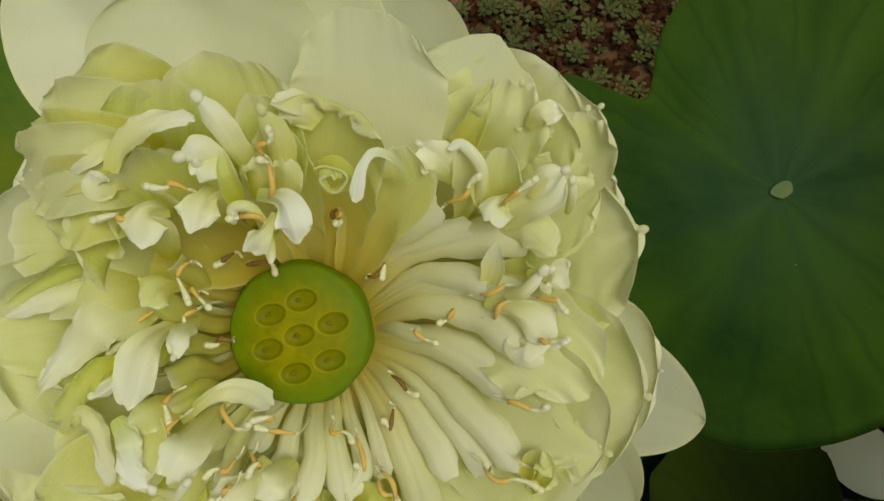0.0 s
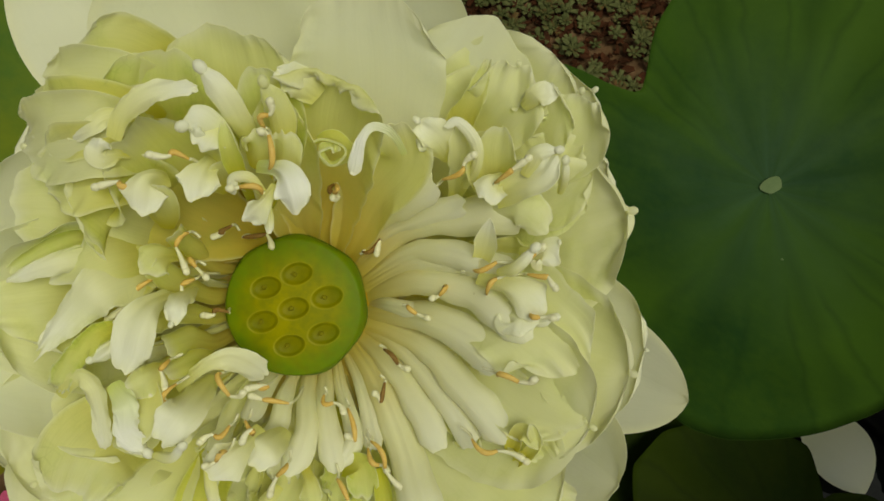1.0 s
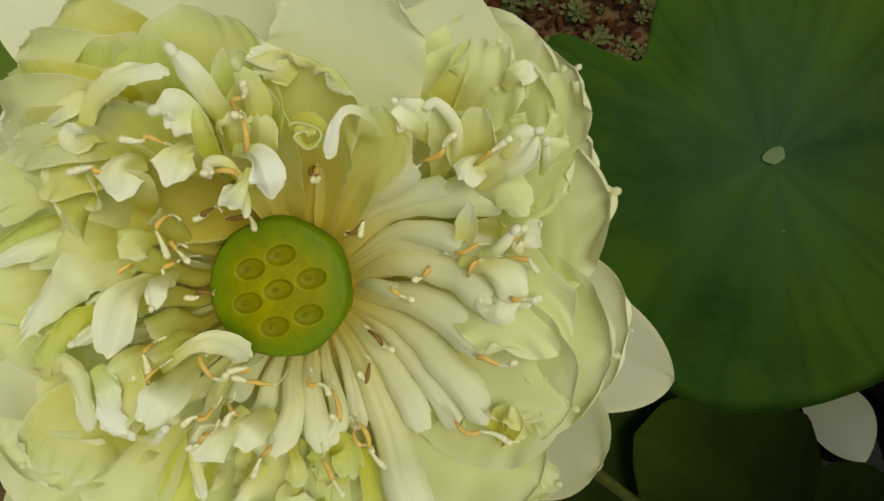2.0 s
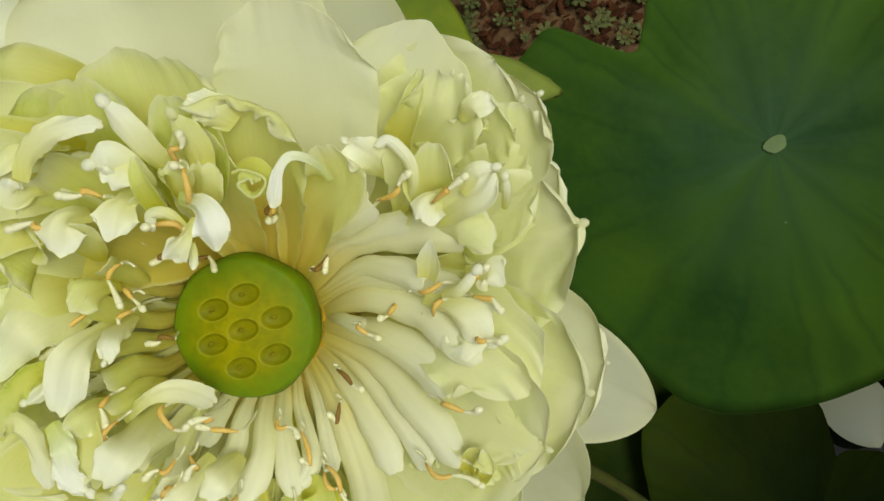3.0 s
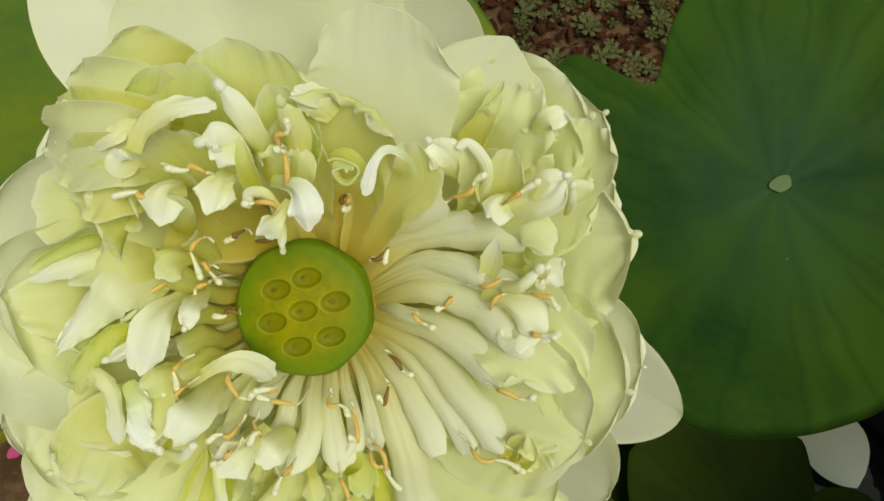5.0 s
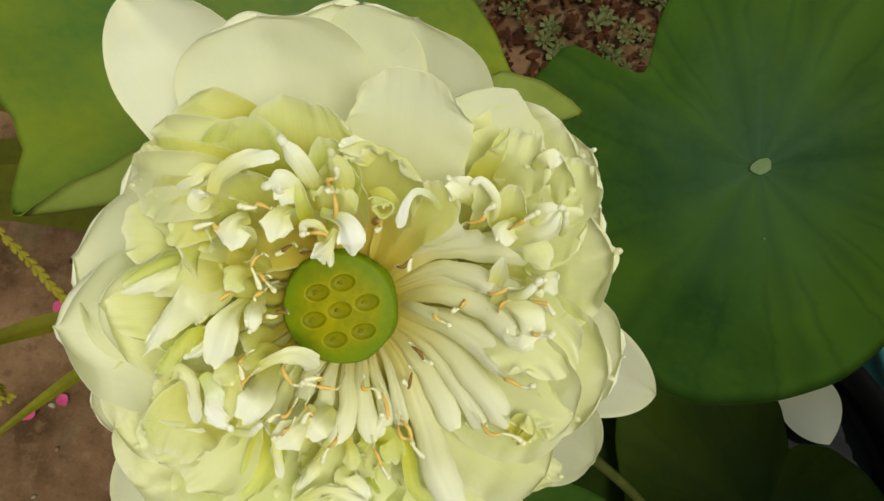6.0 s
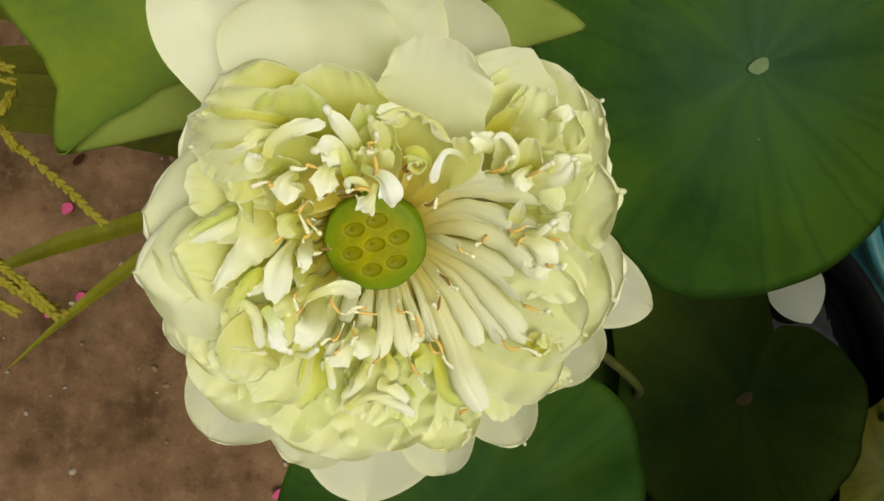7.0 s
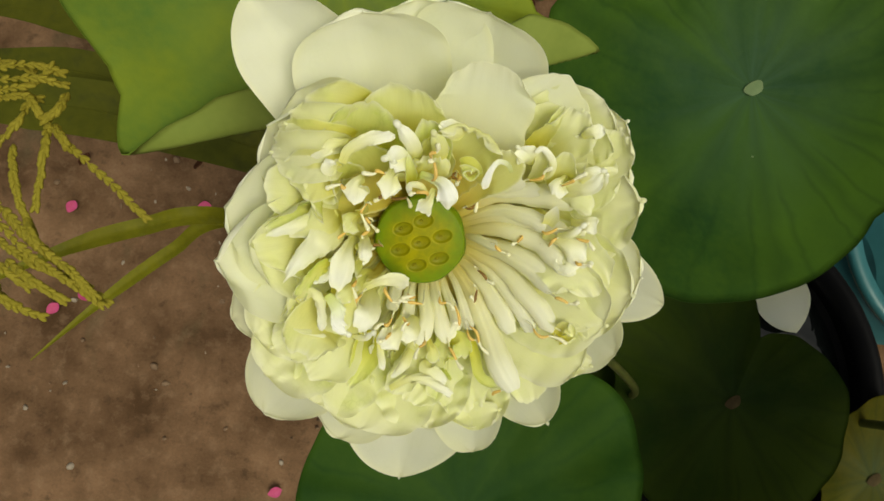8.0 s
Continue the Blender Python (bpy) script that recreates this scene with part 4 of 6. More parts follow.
frond("petaloid", [(38.4, 36.1, 6.0), (39.2, 45.7, 19.0), (38.2, 53.9, 27.0)], 8, PALE, form=BROAD_FORM, cup=1.0, crimp=0.4)
frond("petaloid", [(40.3, 39.6, 16.0), (42.4, 44.6, 24.0), (41.6, 49.7, 28.0), (37.0, 53.5, 29.0), (34.4, 51.9, 29.0)], 3.2, WHITE, form=BAND_FORM, cup=-0.9)
frond("petaloid", [(36.5, 45.4, 17.0), (33.4, 49.2, 26.0), (28.1, 52.2, 29.0)], 9, WHITE, form=BROAD_FORM, cup=-0.35, tip=0.9, fat=0.3, wave=0.9, nick=0.15, crimp=0.4)
frond("petaloid", [(48.7, 37.8, 20.0), (53.5, 42.7, 26.0), (57.9, 45.5, 29.0), (60.1, 49.8, 30.0)], 7, WHITE, form=BAND_FORM, cup=0.5, wave=0.8, fat=0.5)
frond("petaloid", [(53.8, 44.3, 27.0), (55.4, 49.6, 31.0), (59.9, 51.0, 31.0)], 4, WHITE, form=BAND_FORM, cup=-0.8, fat=0.5, tip=1.0)
frond("petaloid", [(51.0, 44.8, 18.0), (47.3, 41.5, 25.0), (46.2, 36.6, 27.0)], 8, WHITE, form=LOBE_FORM, cup=-0.35, fat=0.5, wave=0.9, nick=0.15, crimp=0.4, blunt=1.4)
frond("petaloid", [(63.1, 41.9, 20.0), (62.8, 45.7, 26.0), (62.4, 49.0, 28.0)], 3, WHITE, form=BAND_FORM, cup=-1.2, fat=0.7, tip=1.0)
frond("petaloid", [(34.1, 49.2, 4.0), (38.8, 60.4, 17.0), (41.3, 70.0, 22.0)], 9, CREAM, form=TAPER_FORM, cup=1.2, crimp=0.8)
frond("petaloid", [(41.3, 50.1, 6.0), (47.2, 60.2, 18.0), (48.2, 69.5, 23.0)], 20, PALE, form=BROAD_FORM, cup=0.6, crimp=1.2, wave=0.8, tip=0.7)
frond("petaloid", [(51.5, 48.8, 6.0), (56.0, 59.4, 18.0), (55.0, 66.2, 24.0)], 17, PALE, form=BROAD_FORM, cup=0.8, crimp=1.2, wave=0.8)
frond("petaloid", [(56.3, 45.9, 6.0), (63.1, 56.6, 17.0), (63.8, 65.9, 22.0)], 20, PALE, form=BROAD_FORM, cup=0.7, crimp=0.9, wave=0.6, tip=0.8)
frond("petaloid", [(47.3, 39.6, 2.0), (59.8, 46.2, 13.0), (67.2, 55.1, 18.0)], 26, PALE, form=BROAD_FORM, cup=0.5, crimp=0.7, wave=0.6)
frond("petaloid", [(51.0, 60.2, 22.0), (53.4, 63.2, 26.0), (58.3, 64.6, 25.0)], 6, WHITE, form=BROAD_FORM, cup=-0.6, crimp=0.8)
# the deep basket of petaloids behind the pod
frond("petaloid", [(-21.3, 36.8, 2.0), (-18.5, 54.9, 22.0), (-18.2, 66.3, 32.0)], 38, CREAM, form=BROAD_FORM, cup=0.45, crimp=0.7, wave=0.6, blunt=0.7)
frond("petaloid", [(-30.1, 27.9, 4.0), (-29.9, 46.3, 26.0), (-29.3, 58.3, 36.0)], 40, GREENISH, form=BROAD_FORM, cup=0.9, crimp=0.7, blunt=0.7)
frond("petaloid", [(-11.2, 27.8, 6.0), (-4.7, 46.9, 30.0), (-6.5, 56.2, 40.0)], 20, GREENISH, form=BROAD_FORM, cup=1.0, crimp=0.5)
frond("petaloid", [(-8.5, 15.9, -18.0), (-26.9, 22.5, 8.0), (-29.4, 32.0, 26.0), (-33.8, 38.3, 38.0)], 36, BASKET, form=CLAW_FORM, cup=0.8, crimp=0.8)
frond("petaloid", [(-14.1, 12.7, -18.0), (-33.7, 18.7, 10.0), (-36.8, 24.3, 28.0), (-44.8, 30.0, 36.0)], 30, BASKET, form=CLAW_FORM, cup=0.8, crimp=0.8)
frond("petaloid", [(-16.5, 9.5, -18.0), (-31.7, 14.6, 10.0), (-36.6, 16.9, 24.0), (-42.7, 19.6, 33.0)], 24, CREAM, form=CLAW_FORM, cup=0.7, crimp=0.8)
frond("petaloid", [(-32.2, 36.3, 45.0), (-29.8, 42.2, 47.0), (-23.8, 47.3, 48.0), (-15.8, 50.0, 46.0)], 4.4, WHITE, form=BAND_FORM, cup=-0.3, crimp=1.0, turn=35)
frond("petaloid", [(-30.8, 50.7, 16.0), (-36.9, 52.1, 32.0), (-50.1, 51.4, 34.0)], 24, CREAM, form=BROAD_FORM, cup=0.75, crimp=0.8, wave=0.9, tip=0.8)
frond("petaloid", [(-31.2, 45.4, 20.0), (-38.4, 46.2, 35.0), (-55.8, 43.3, 33.0)], 22, PALE, form=BROAD_FORM, cup=0.75, crimp=0.8, wave=0.9, tip=0.8)
frond("petaloid", [(-32.3, 40.3, 22.0), (-39.1, 41.0, 37.0), (-59.1, 37.9, 31.0)], 20, CREAM, form=BROAD_FORM, cup=0.75, crimp=0.8, wave=0.9, tip=0.8)
frond("petaloid", [(-34.5, 36.0, 22.0), (-39.9, 36.2, 38.0), (-60.0, 31.4, 31.0)], 22, PALE, form=BROAD_FORM, cup=0.75, crimp=0.8, wave=0.9, tip=0.8)
frond("petaloid", [(-35.3, 31.2, 22.0), (-40.3, 30.7, 36.0), (-53.8, 26.6, 33.0)], 22, CREAM, form=BROAD_FORM, cup=0.75, crimp=0.8, wave=0.9, tip=0.8)
frond("petaloid", [(-32.3, 42.3, 36.0), (-37.4, 41.0, 40.0), (-40.2, 37.7, 41.0), (-46.7, 35.2, 38.0)], 4, WHITE, form=BAND_FORM, cup=-0.9, crimp=0.8)
frond("petaloid", [(-34.4, 34.0, 36.0), (-36.5, 32.9, 41.0), (-36.9, 36.3, 42.0)], 6, WHITE, form=BROAD_FORM, cup=-0.7, crimp=0.9)
frond("petaloid", [(-7.1, 41.2, 34.0), (-7.8, 45.0, 42.0), (-10.5, 49.6, 46.0), (-15.4, 53.5, 46.0)], 6.4, WHITE, form=BAND_FORM, cup=-0.9, fat=0.6, tip=1.4, wave=0.5)
frond("petaloid", [(-14.6, 34.6, 32.0), (-12.3, 40.5, 42.0), (-14.3, 43.0, 46.0), (-17.3, 41.6, 46.0)], 8, WHITE, form=BAND_FORM, cup=-0.8, fat=0.6, tip=1.3)
frond("petaloid", [(-13.5, 44.7, 42.0), (-12.9, 40.2, 45.0), (-13.9, 37.2, 45.0)], 9, WHITE, form=BROAD_FORM, cup=-0.35, fat=0.6, wave=0.9, nick=0.15, crimp=0.4)
frond("petaloid", [(-7.8, 33.4, 36.0), (-8.8, 38.7, 43.0), (-10.3, 44.1, 44.0)], 6, GREENISH, form=TAPER_FORM, cup=1.2)
frond("petaloid", [(0.4, 37.5, 32.0), (0.5, 46.4, 40.0), (-2.9, 52.9, 44.0)], 6.5, CREAM, form=BAND_FORM, cup=-0.9, fat=0.5, tip=1.2)
frond("petaloid", [(-6.4, 35.3, 30.0), (-4.4, 40.8, 38.0), (-5.8, 42.8, 40.0)], 9, CREAM, form=BROAD_FORM, cup=-0.6, fat=0.4, wave=0.9, nick=0.15, crimp=0.4)
frond("petaloid", [(-2.2, 33.4, 28.0), (1.4, 40.5, 37.0), (1.5, 44.5, 39.0)], 9, CREAM, form=BROAD_FORM, cup=-0.6, fat=0.4, wave=0.9, nick=0.15, crimp=0.4)
frond("petaloid", [(-14.9, 37.1, 32.0), (-14.8, 32.3, 40.0), (-14.7, 26.4, 42.0)], 10, WHITE, form=LOBE_FORM, cup=-0.35, fat=0.6, wave=0.9, nick=0.15, crimp=0.4, blunt=1.4)
frond("petaloid", [(-13.6, 29.1, 24.0), (-12.9, 33.0, 34.0), (-13.4, 34.6, 38.0)], 9, CREAM, form=BROAD_FORM, cup=0.6)
frond("petaloid", [(-24.9, 29.7, 32.0), (-25.7, 28.5, 40.0), (-25.8, 21.3, 41.0)], 10.5, WHITE, form=LOBE_FORM, cup=-0.35, fat=0.6, wave=0.9, nick=0.15, crimp=0.4, blunt=1.4)
frond("petaloid", [(-28.0, 17.4, 22.0), (-25.1, 23.6, 34.0), (-25.2, 28.0, 39.0)], 8, CREAM, form=BROAD_FORM, cup=-0.35, fat=0.4, wave=0.9, nick=0.15, crimp=0.4)
frond("petaloid", [(-5.1, 36.0, 34.0), (3.0, 35.8, 42.0), (6.5, 31.6, 44.0), (7.6, 27.7, 42.0)], 8, HOOK, form=LOBE_FORM, cup=-0.35, fat=0.6, wave=0.9, nick=0.15, crimp=0.4, blunt=1.4)
frond("petaloid", [(1.0, 32.8, 38.0), (0.2, 28.3, 42.0), (-3.2, 23.9, 41.0)], 6, WHITE, form=LOBE_FORM, cup=-0.35, fat=0.7, wave=0.9, nick=0.15, crimp=0.4, blunt=1.4)
frond("petaloid", [(0.2, 27.6, 38.0), (1.2, 21.9, 38.0)], 2.6, WHITE, form=BAND_FORM, cup=-1.2, fat=0.7)
frond("petaloid", [(-1.2, 30.4, 38.0), (-4.2, 33.5, 41.0), (-7.5, 32.5, 41.0), (-7.0, 29.0, 40.0)], 3.2, WHITE, form=BAND_FORM, cup=-1.2, fat=0.7)
# folds and torn white lobes
frond("petaloid", [(-40.6, 11.6, 8.0), (-46.1, 11.4, 30.0), (-57.8, 2.3, 34.0)], 7, GREENISH, form=BAND_FORM, cup=1.8, crimp=0.5)
frond("petaloid", [(-45.4, 11.8, 0.0), (-49.4, 18.3, 26.0), (-61.7, 18.0, 32.0)], 30, CREAM, form=BROAD_FORM, cup=0.6, crimp=0.6, wave=0.8)
frond("petaloid", [(-40.6, -1.5, 0.0), (-49.8, -1.2, 26.0), (-60.3, -4.8, 34.0)], 36, CREAM, form=BROAD_FORM, cup=0.6, crimp=0.6, wave=0.8)
frond("petaloid", [(-30.6, 8.6, 14.0), (-34.8, 3.1, 34.0), (-40.5, -4.0, 35.0), (-46.6, -13.8, 36.0)], 13, WHITE, form=TAPER_FORM, cup=-0.5, crimp=1.2, nick=0.5)
frond("petaloid", [(-31.7, 10.4, 12.0), (-35.7, 7.7, 31.0), (-44.5, 2.1, 33.0)], 21, CREAM, form=BROAD_FORM, cup=-0.4, crimp=0.9, wave=0.8, nick=0.4)
frond("petaloid", [(-33.3, 10.4, 22.0), (-45.2, 7.3, 35.0), (-56.8, 0.9, 36.0)], 7, WHITE, form=TAPER_FORM, cup=-0.9, crimp=0.6)
frond("petaloid", [(-25.6, 11.0, 16.0), (-26.4, 11.2, 28.0), (-28.0, 7.8, 32.0)], 9, CREAM, form=LOBE_FORM, cup=-0.35, fat=0.4, wave=0.9, nick=0.15, crimp=0.4)
frond("petaloid", [(-22.3, 3.5, 14.0), (-19.4, 2.4, 30.0), (-19.2, -2.5, 33.0)], 5.5, WHITE, form=BROAD_FORM, cup=-0.6, crimp=0.7, nick=0.3, tip=0.7)
frond("petaloid", [(-26.4, 1.2, 8.0), (-25.9, -0.9, 32.0), (-27.8, -15.0, 35.0)], 9, WHITE, form=LOBE_FORM, cup=-0.35, fat=0.6, wave=0.9, nick=0.15, crimp=0.4, blunt=1.4)
frond("petaloid", [(-28.4, -4.2, 24.0), (-31.3, -9.4, 34.0), (-35.4, -13.5, 35.0)], 4.5, WHITE, form=LOBE_FORM, cup=-0.5, fat=0.6, wave=1.0, nick=0.3, crimp=0.7, tip=0.9)
frond("petaloid", [(-25.4, -3.9, 12.0), (-26.3, -2.9, 30.0), (-31.9, -5.6, 33.0)], 7.5, CREAM, form=BROAD_FORM, cup=-0.5, crimp=1.0, nick=0.5)
frond("petaloid", [(-22.6, -22.8, 16.0), (-12.4, -13.5, 23.0), (-7.1, -11.9, 21.0), (-1.3, -17.2, 12.0)], 7.5, WHITE, form=LOBE_FORM, cup=-0.35, fat=0.5, turn=-25, wave=0.9, nick=0.15, crimp=0.4, blunt=1.4)
frond("petaloid", [(-15.3, -19.6, 10.0), (-13.1, -22.3, 32.0), (-16.7, -29.2, 36.0)], 9.5, WHITE, form=BROAD_FORM, cup=-0.45, fat=0.6, wave=1.2, nick=0.25, crimp=0.6)
frond("petaloid", [(-18.3, -32.7, 35.0), (-12.9, -31.3, 38.0), (-10.4, -28.0, 39.0)], 3.2, WHITE, form=BAND_FORM, cup=-1.2, fat=0.6, tip=1.1)
frond("petaloid", [(-21.3, -15.5, 18.0), (-22.7, -16.3, 31.0), (-26.7, -20.0, 34.0)], 8, CREAM, form=BROAD_FORM, cup=-0.35, fat=0.4, wave=0.9, nick=0.15, crimp=0.4)
frond("petaloid", [(-29.5, -17.4, 24.0), (-23.3, -21.4, 32.0), (-22.6, -31.0, 34.0)], 10, CREAM, form=BROAD_FORM, cup=0.6, crimp=0.6)
frond("petaloid", [(-34.7, -22.4, 0.0), (-38.4, -30.6, 20.0), (-44.7, -34.0, 31.0)], 34, PALE, form=BROAD_FORM, cup=0.7, crimp=0.5, wave=0.7, tip=0.9)
frond("petaloid", [(-30.9, -6.5, 28.0), (-35.2, -7.8, 35.0), (-39.7, -16.4, 37.0), (-41.4, -22.1, 36.0)], 5, GREENISH, form=BAND_FORM, cup=0.7, crimp=1.5)
frond("petaloid", [(-41.7, -23.3, 35.0), (-39.1, -19.9, 37.0), (-35.9, -16.8, 38.0), (-32.3, -19.3, 38.0), (-30.9, -26.2, 36.0), (-30.2, -34.7, 33.0)], 4.2, WHITE, form=BAND_FORM, cup=-0.8, crimp=0.9, fat=0.4)
frond("petaloid", [(-30.7, -18.6, 33.0), (-25.1, -22.0, 37.0), (-24.1, -28.5, 36.0), (-20.1, -32.7, 34.0)], 5.5, HOOK, form=BAND_FORM, cup=-0.7, crimp=1.4, fat=0.5, tip=1.2)
frond("petaloid", [(-28.0, -32.9, 8.0), (-34.6, -36.8, 28.0), (-38.7, -49.0, 30.0)], 26, CREAM, form=BROAD_FORM, cup=0.8, crimp=1.0, wave=1)
# lower petaloids
frond("petaloid", [(0.4, -29.5, 14.0), (-2.5, -32.3, 26.0), (-7.5, -37.6, 29.0)], 11, WHITE, form=LOBE_FORM, cup=-0.35, fat=0.6, wave=0.9, nick=0.15, crimp=0.4, blunt=1.4)
frond("petaloid", [(-7.5, -36.6, 28.0), (-5.3, -42.4, 28.0), (-3.7, -49.7, 26.0)], 3.4, WHITE, form=BAND_FORM, cup=-1.1, fat=0.7, crimp=0.4)
frond("petaloid", [(5.5, -30.9, 8.0), (3.9, -31.5, 20.0), (1.2, -36.5, 22.0)], 10, WHITE, form=BROAD_FORM, cup=-0.5, crimp=0.7)
frond("petaloid", [(-12.1, -43.4, 4.0), (-12.9, -54.1, 15.0), (-17.0, -64.6, 19.0)], 15, GREENISH, form=TAPER_FORM, cup=0.9, crimp=1.0)
frond("petaloid", [(-23.4, -39.1, 4.0), (-26.9, -51.8, 17.0), (-34.4, -61.5, 21.0)], 24, PALE, form=BROAD_FORM, cup=0.7, crimp=0.9, wave=0.8)
frond("petaloid", [(-32.2, -36.5, 4.0), (-41.2, -43.9, 22.0), (-50.1, -49.9, 25.0)], 27, PALE, form=BROAD_FORM, cup=0.7, crimp=0.8, wave=0.8, tip=0.8)
frond("petaloid", [(9.8, -41.1, -2.0), (6.6, -53.4, 10.0), (1.2, -66.3, 14.0)], 14, PALE, form=BROAD_FORM, cup=0.8, crimp=1.0)
frond("petaloid", [(6.5, -44.4, 12.0), (4.6, -49.1, 19.0), (0.3, -56.1, 19.0)], 5, WHITE, form=TAPER_FORM, cup=-0.7, crimp=0.6)
frond("petaloid", [(16.2, -43.9, -6.0), (14.8, -61.8, 6.0), (9.7, -70.7, 11.0)], 24, PALE, form=BROAD_FORM, cup=0.7, crimp=1.2, wave=0.8)
frond("petaloid", [(0.6, -62.3, 17.0), (9.6, -53.4, 20.0), (20.8, -56.0, 18.0), (28.6, -61.6, 15.0)], 4, WHITE, form=BAND_FORM, cup=-0.7, crimp=1.5)
frond("petaloid", [(15.0, -49.1, 8.0), (14.4, -51.2, 15.0), (23.6, -57.0, 15.0)], 8, WHITE, form=BROAD_FORM, cup=-0.5, crimp=1.0)
frond("petaloid", [(21.6, -39.7, -10.0), (29.3, -54.8, 4.0), (37.0, -71.0, 8.0)], 30, PALE, form=BROAD_FORM, cup=0.6, crimp=0.9, wave=0.8)
frond("petaloid", [(31.0, -37.3, 6.0), (37.4, -48.7, 14.0), (46.2, -51.1, 17.0)], 5.5, GREENISH, form=BAND_FORM, cup=1.0, crimp=0.5)
frond("petaloid", [(40.4, -33.9, -12.0), (56.3, -45.9, -2.0), (64.8, -63.3, 2.0)], 21, PALE, form=BROAD_FORM, cup=0.5, crimp=0.4, wave=0.5)
frond("petaloid", [(24.3, -70.3, 2.0), (37.5, -73.9, 7.0), (49.8, -64.9, 11.0)], 13, PALE, form=BROAD_FORM, cup=0.8, crimp=1.0, tip=0.8)
frond("petaloid", [(11.0, -38.6, 8.0), (14.6, -41.6, 14.0), (16.7, -47.8, 14.0)], 6, CREAM, form=LOBE_FORM, cup=-0.35, fat=0.5, wave=0.9, nick=0.15, crimp=0.4)
frond("petaloid", [(21.3, -40.4, 4.0), (26.4, -37.3, 8.0), (29.0, -45.3, 9.0)], 9, GREENISH, form=BROAD_FORM, cup=0.7, crimp=0.4)
curled((12.1, 41.6, 38.0))
# stamens
stamen((-23.1, 17.1, 22.0), (-24.6, 13.8, 24.0), (-20.8, 8.6, 25.0))
stamen((-28.8, 5.0, 25.0), (-32.8, -0.3, 27.0), (-36.4, -5.5, 28.0))
stamen((-20.7, 6.0, 20.0), (-22.7, 4.6, 22.0), (-21.4, 0.6, 23.0))
stamen((-21.7, 9.8, 18.0), (-20.5, 9.2, 20.0), (-17.4, 7.4, 21.0))
stamen((-21.4, -13.2, 26.0), (-22.3, -15.1, 28.0), (-20.0, -19.0, 29.0))
stamen((-18.1, -18.2, 28.0), (-18.9, -21.9, 30.0), (-22.2, -20.4, 31.0))
stamen((-9.1, -15.2, 23.0), (-5.9, -19.2, 25.0), (-2.5, -17.5, 26.0))
stamen((6.0, -21.3, 16.0), (0.5, -20.9, 18.0), (-2.3, -20.2, 19.0))
stamen((13.6, -20.6, 6.0), (16.4, -21.5, 8.0), (19.6, -23.1, 9.0))
stamen((20.7, -23.0, 8.0), (24.0, -29.9, 10.0), (22.0, -28.5, 11.0))
stamen((31.5, 6.7, 5.0), (33.9, 5.5, 7.0), (37.0, 5.1, 8.0))
stamen((39.7, 13.6, 8.0), (39.1, 11.7, 10.0), (37.5, 10.9, 11.0))
stamen((8.9, 34.9, 14.0), (9.3, 32.8, 16.0), (9.4, 31.7, 17.0))
stamen((47.0, 20.6, 18.0), (51.5, 23.4, 20.0), (56.1, 23.5, 21.0))
stamen((50.8, 15.5, 18.0), (52.2, 19.5, 20.0), (55.0, 22.2, 21.0))
stamen((59.4, 22.2, 24.0), (63.6, 22.8, 26.0), (65.5, 20.5, 27.0))
stamen((54.0, -21.0, 18.0), (59.9, -21.9, 20.0), (67.1, -22.8, 21.0))
stamen((56.3, -0.9, 32.0), (60.5, -0.9, 34.0), (63.6, 0.4, 35.0))
stamen((35.9, 40.8, 24.0), (39.9, 44.1, 26.0), (41.8, 47.1, 27.0))
stamen((47.9, 41.9, 27.0), (50.5, 44.7, 29.0), (54.0, 48.2, 30.0))
stamen((-0.4, 36.5, 40.0), (-0.9, 42.8, 42.0), (-2.3, 43.2, 43.0))
stamen((-2.0, 44.4, 42.0), (-1.0, 46.7, 44.0), (-0.8, 49.4, 45.0))
stamen((-4.7, -26.2, 26.0), (-7.1, -28.2, 28.0), (-9.8, -30.0, 29.0))
stamen((28.0, -31.4, 10.0), (31.4, -34.1, 12.0), (33.7, -34.8, 13.0))
stamen((-17.3, 35.0, 42.0), (-20.0, 35.2, 44.0), (-24.0, 34.5, 45.0))
stamen((-28.8, 27.5, 39.0), (-31.5, 27.7, 41.0), (-36.1, 25.7, 42.0))
stamen((-1.2, 30.5, 41.0), (-5.0, 31.1, 43.0), (-6.6, 30.5, 44.0))
stamen((61.5, 13.1, 24.0), (63.3, 13.0, 26.0), (66.3, 13.5, 27.0))
stamen((59.0, 25.6, 22.0), (59.9, 27.2, 24.0), (61.2, 29.1, 25.0))
stamen((28.7, -28.9, 12.0), (33.2, -33.8, 14.0), (38.3, -37.6, 15.0))
stamen((21.9, -39.4, 14.0), (25.5, -43.0, 16.0), (28.5, -45.8, 17.0))
stamen((44.7, -54.7, 18.0), (46.7, -51.1, 20.0), (47.6, -48.3, 21.0))
stamen((10.2, -33.7, 24.0), (8.9, -35.9, 26.0), (8.1, -40.2, 27.0))
stamen((0.1, -15.9, 22.0), (3.0, -15.4, 24.0), (-1.7, -16.6, 25.0))
stamen((-3.8, -31.8, 28.0), (-5.1, -33.5, 30.0), (-7.1, -34.6, 31.0))
stamen((-0.2, -23.5, 28.0), (2.4, -24.4, 30.0), (0.7, -27.2, 31.0))
stamen((16.3, 18.6, -2.0), (20.3, 22.5, -1.0), (20.1, 18.6, 0.0), BROWN)
stamen((27.1, -6.5, 3.0), (31.1, -9.2, 4.0), (33.9, -9.7, 5.0), BROWN)
stamen((28.4, -15.4, 3.0), (28.2, -20.3, 4.0), (26.5, -17.9, 5.0), BROWN)
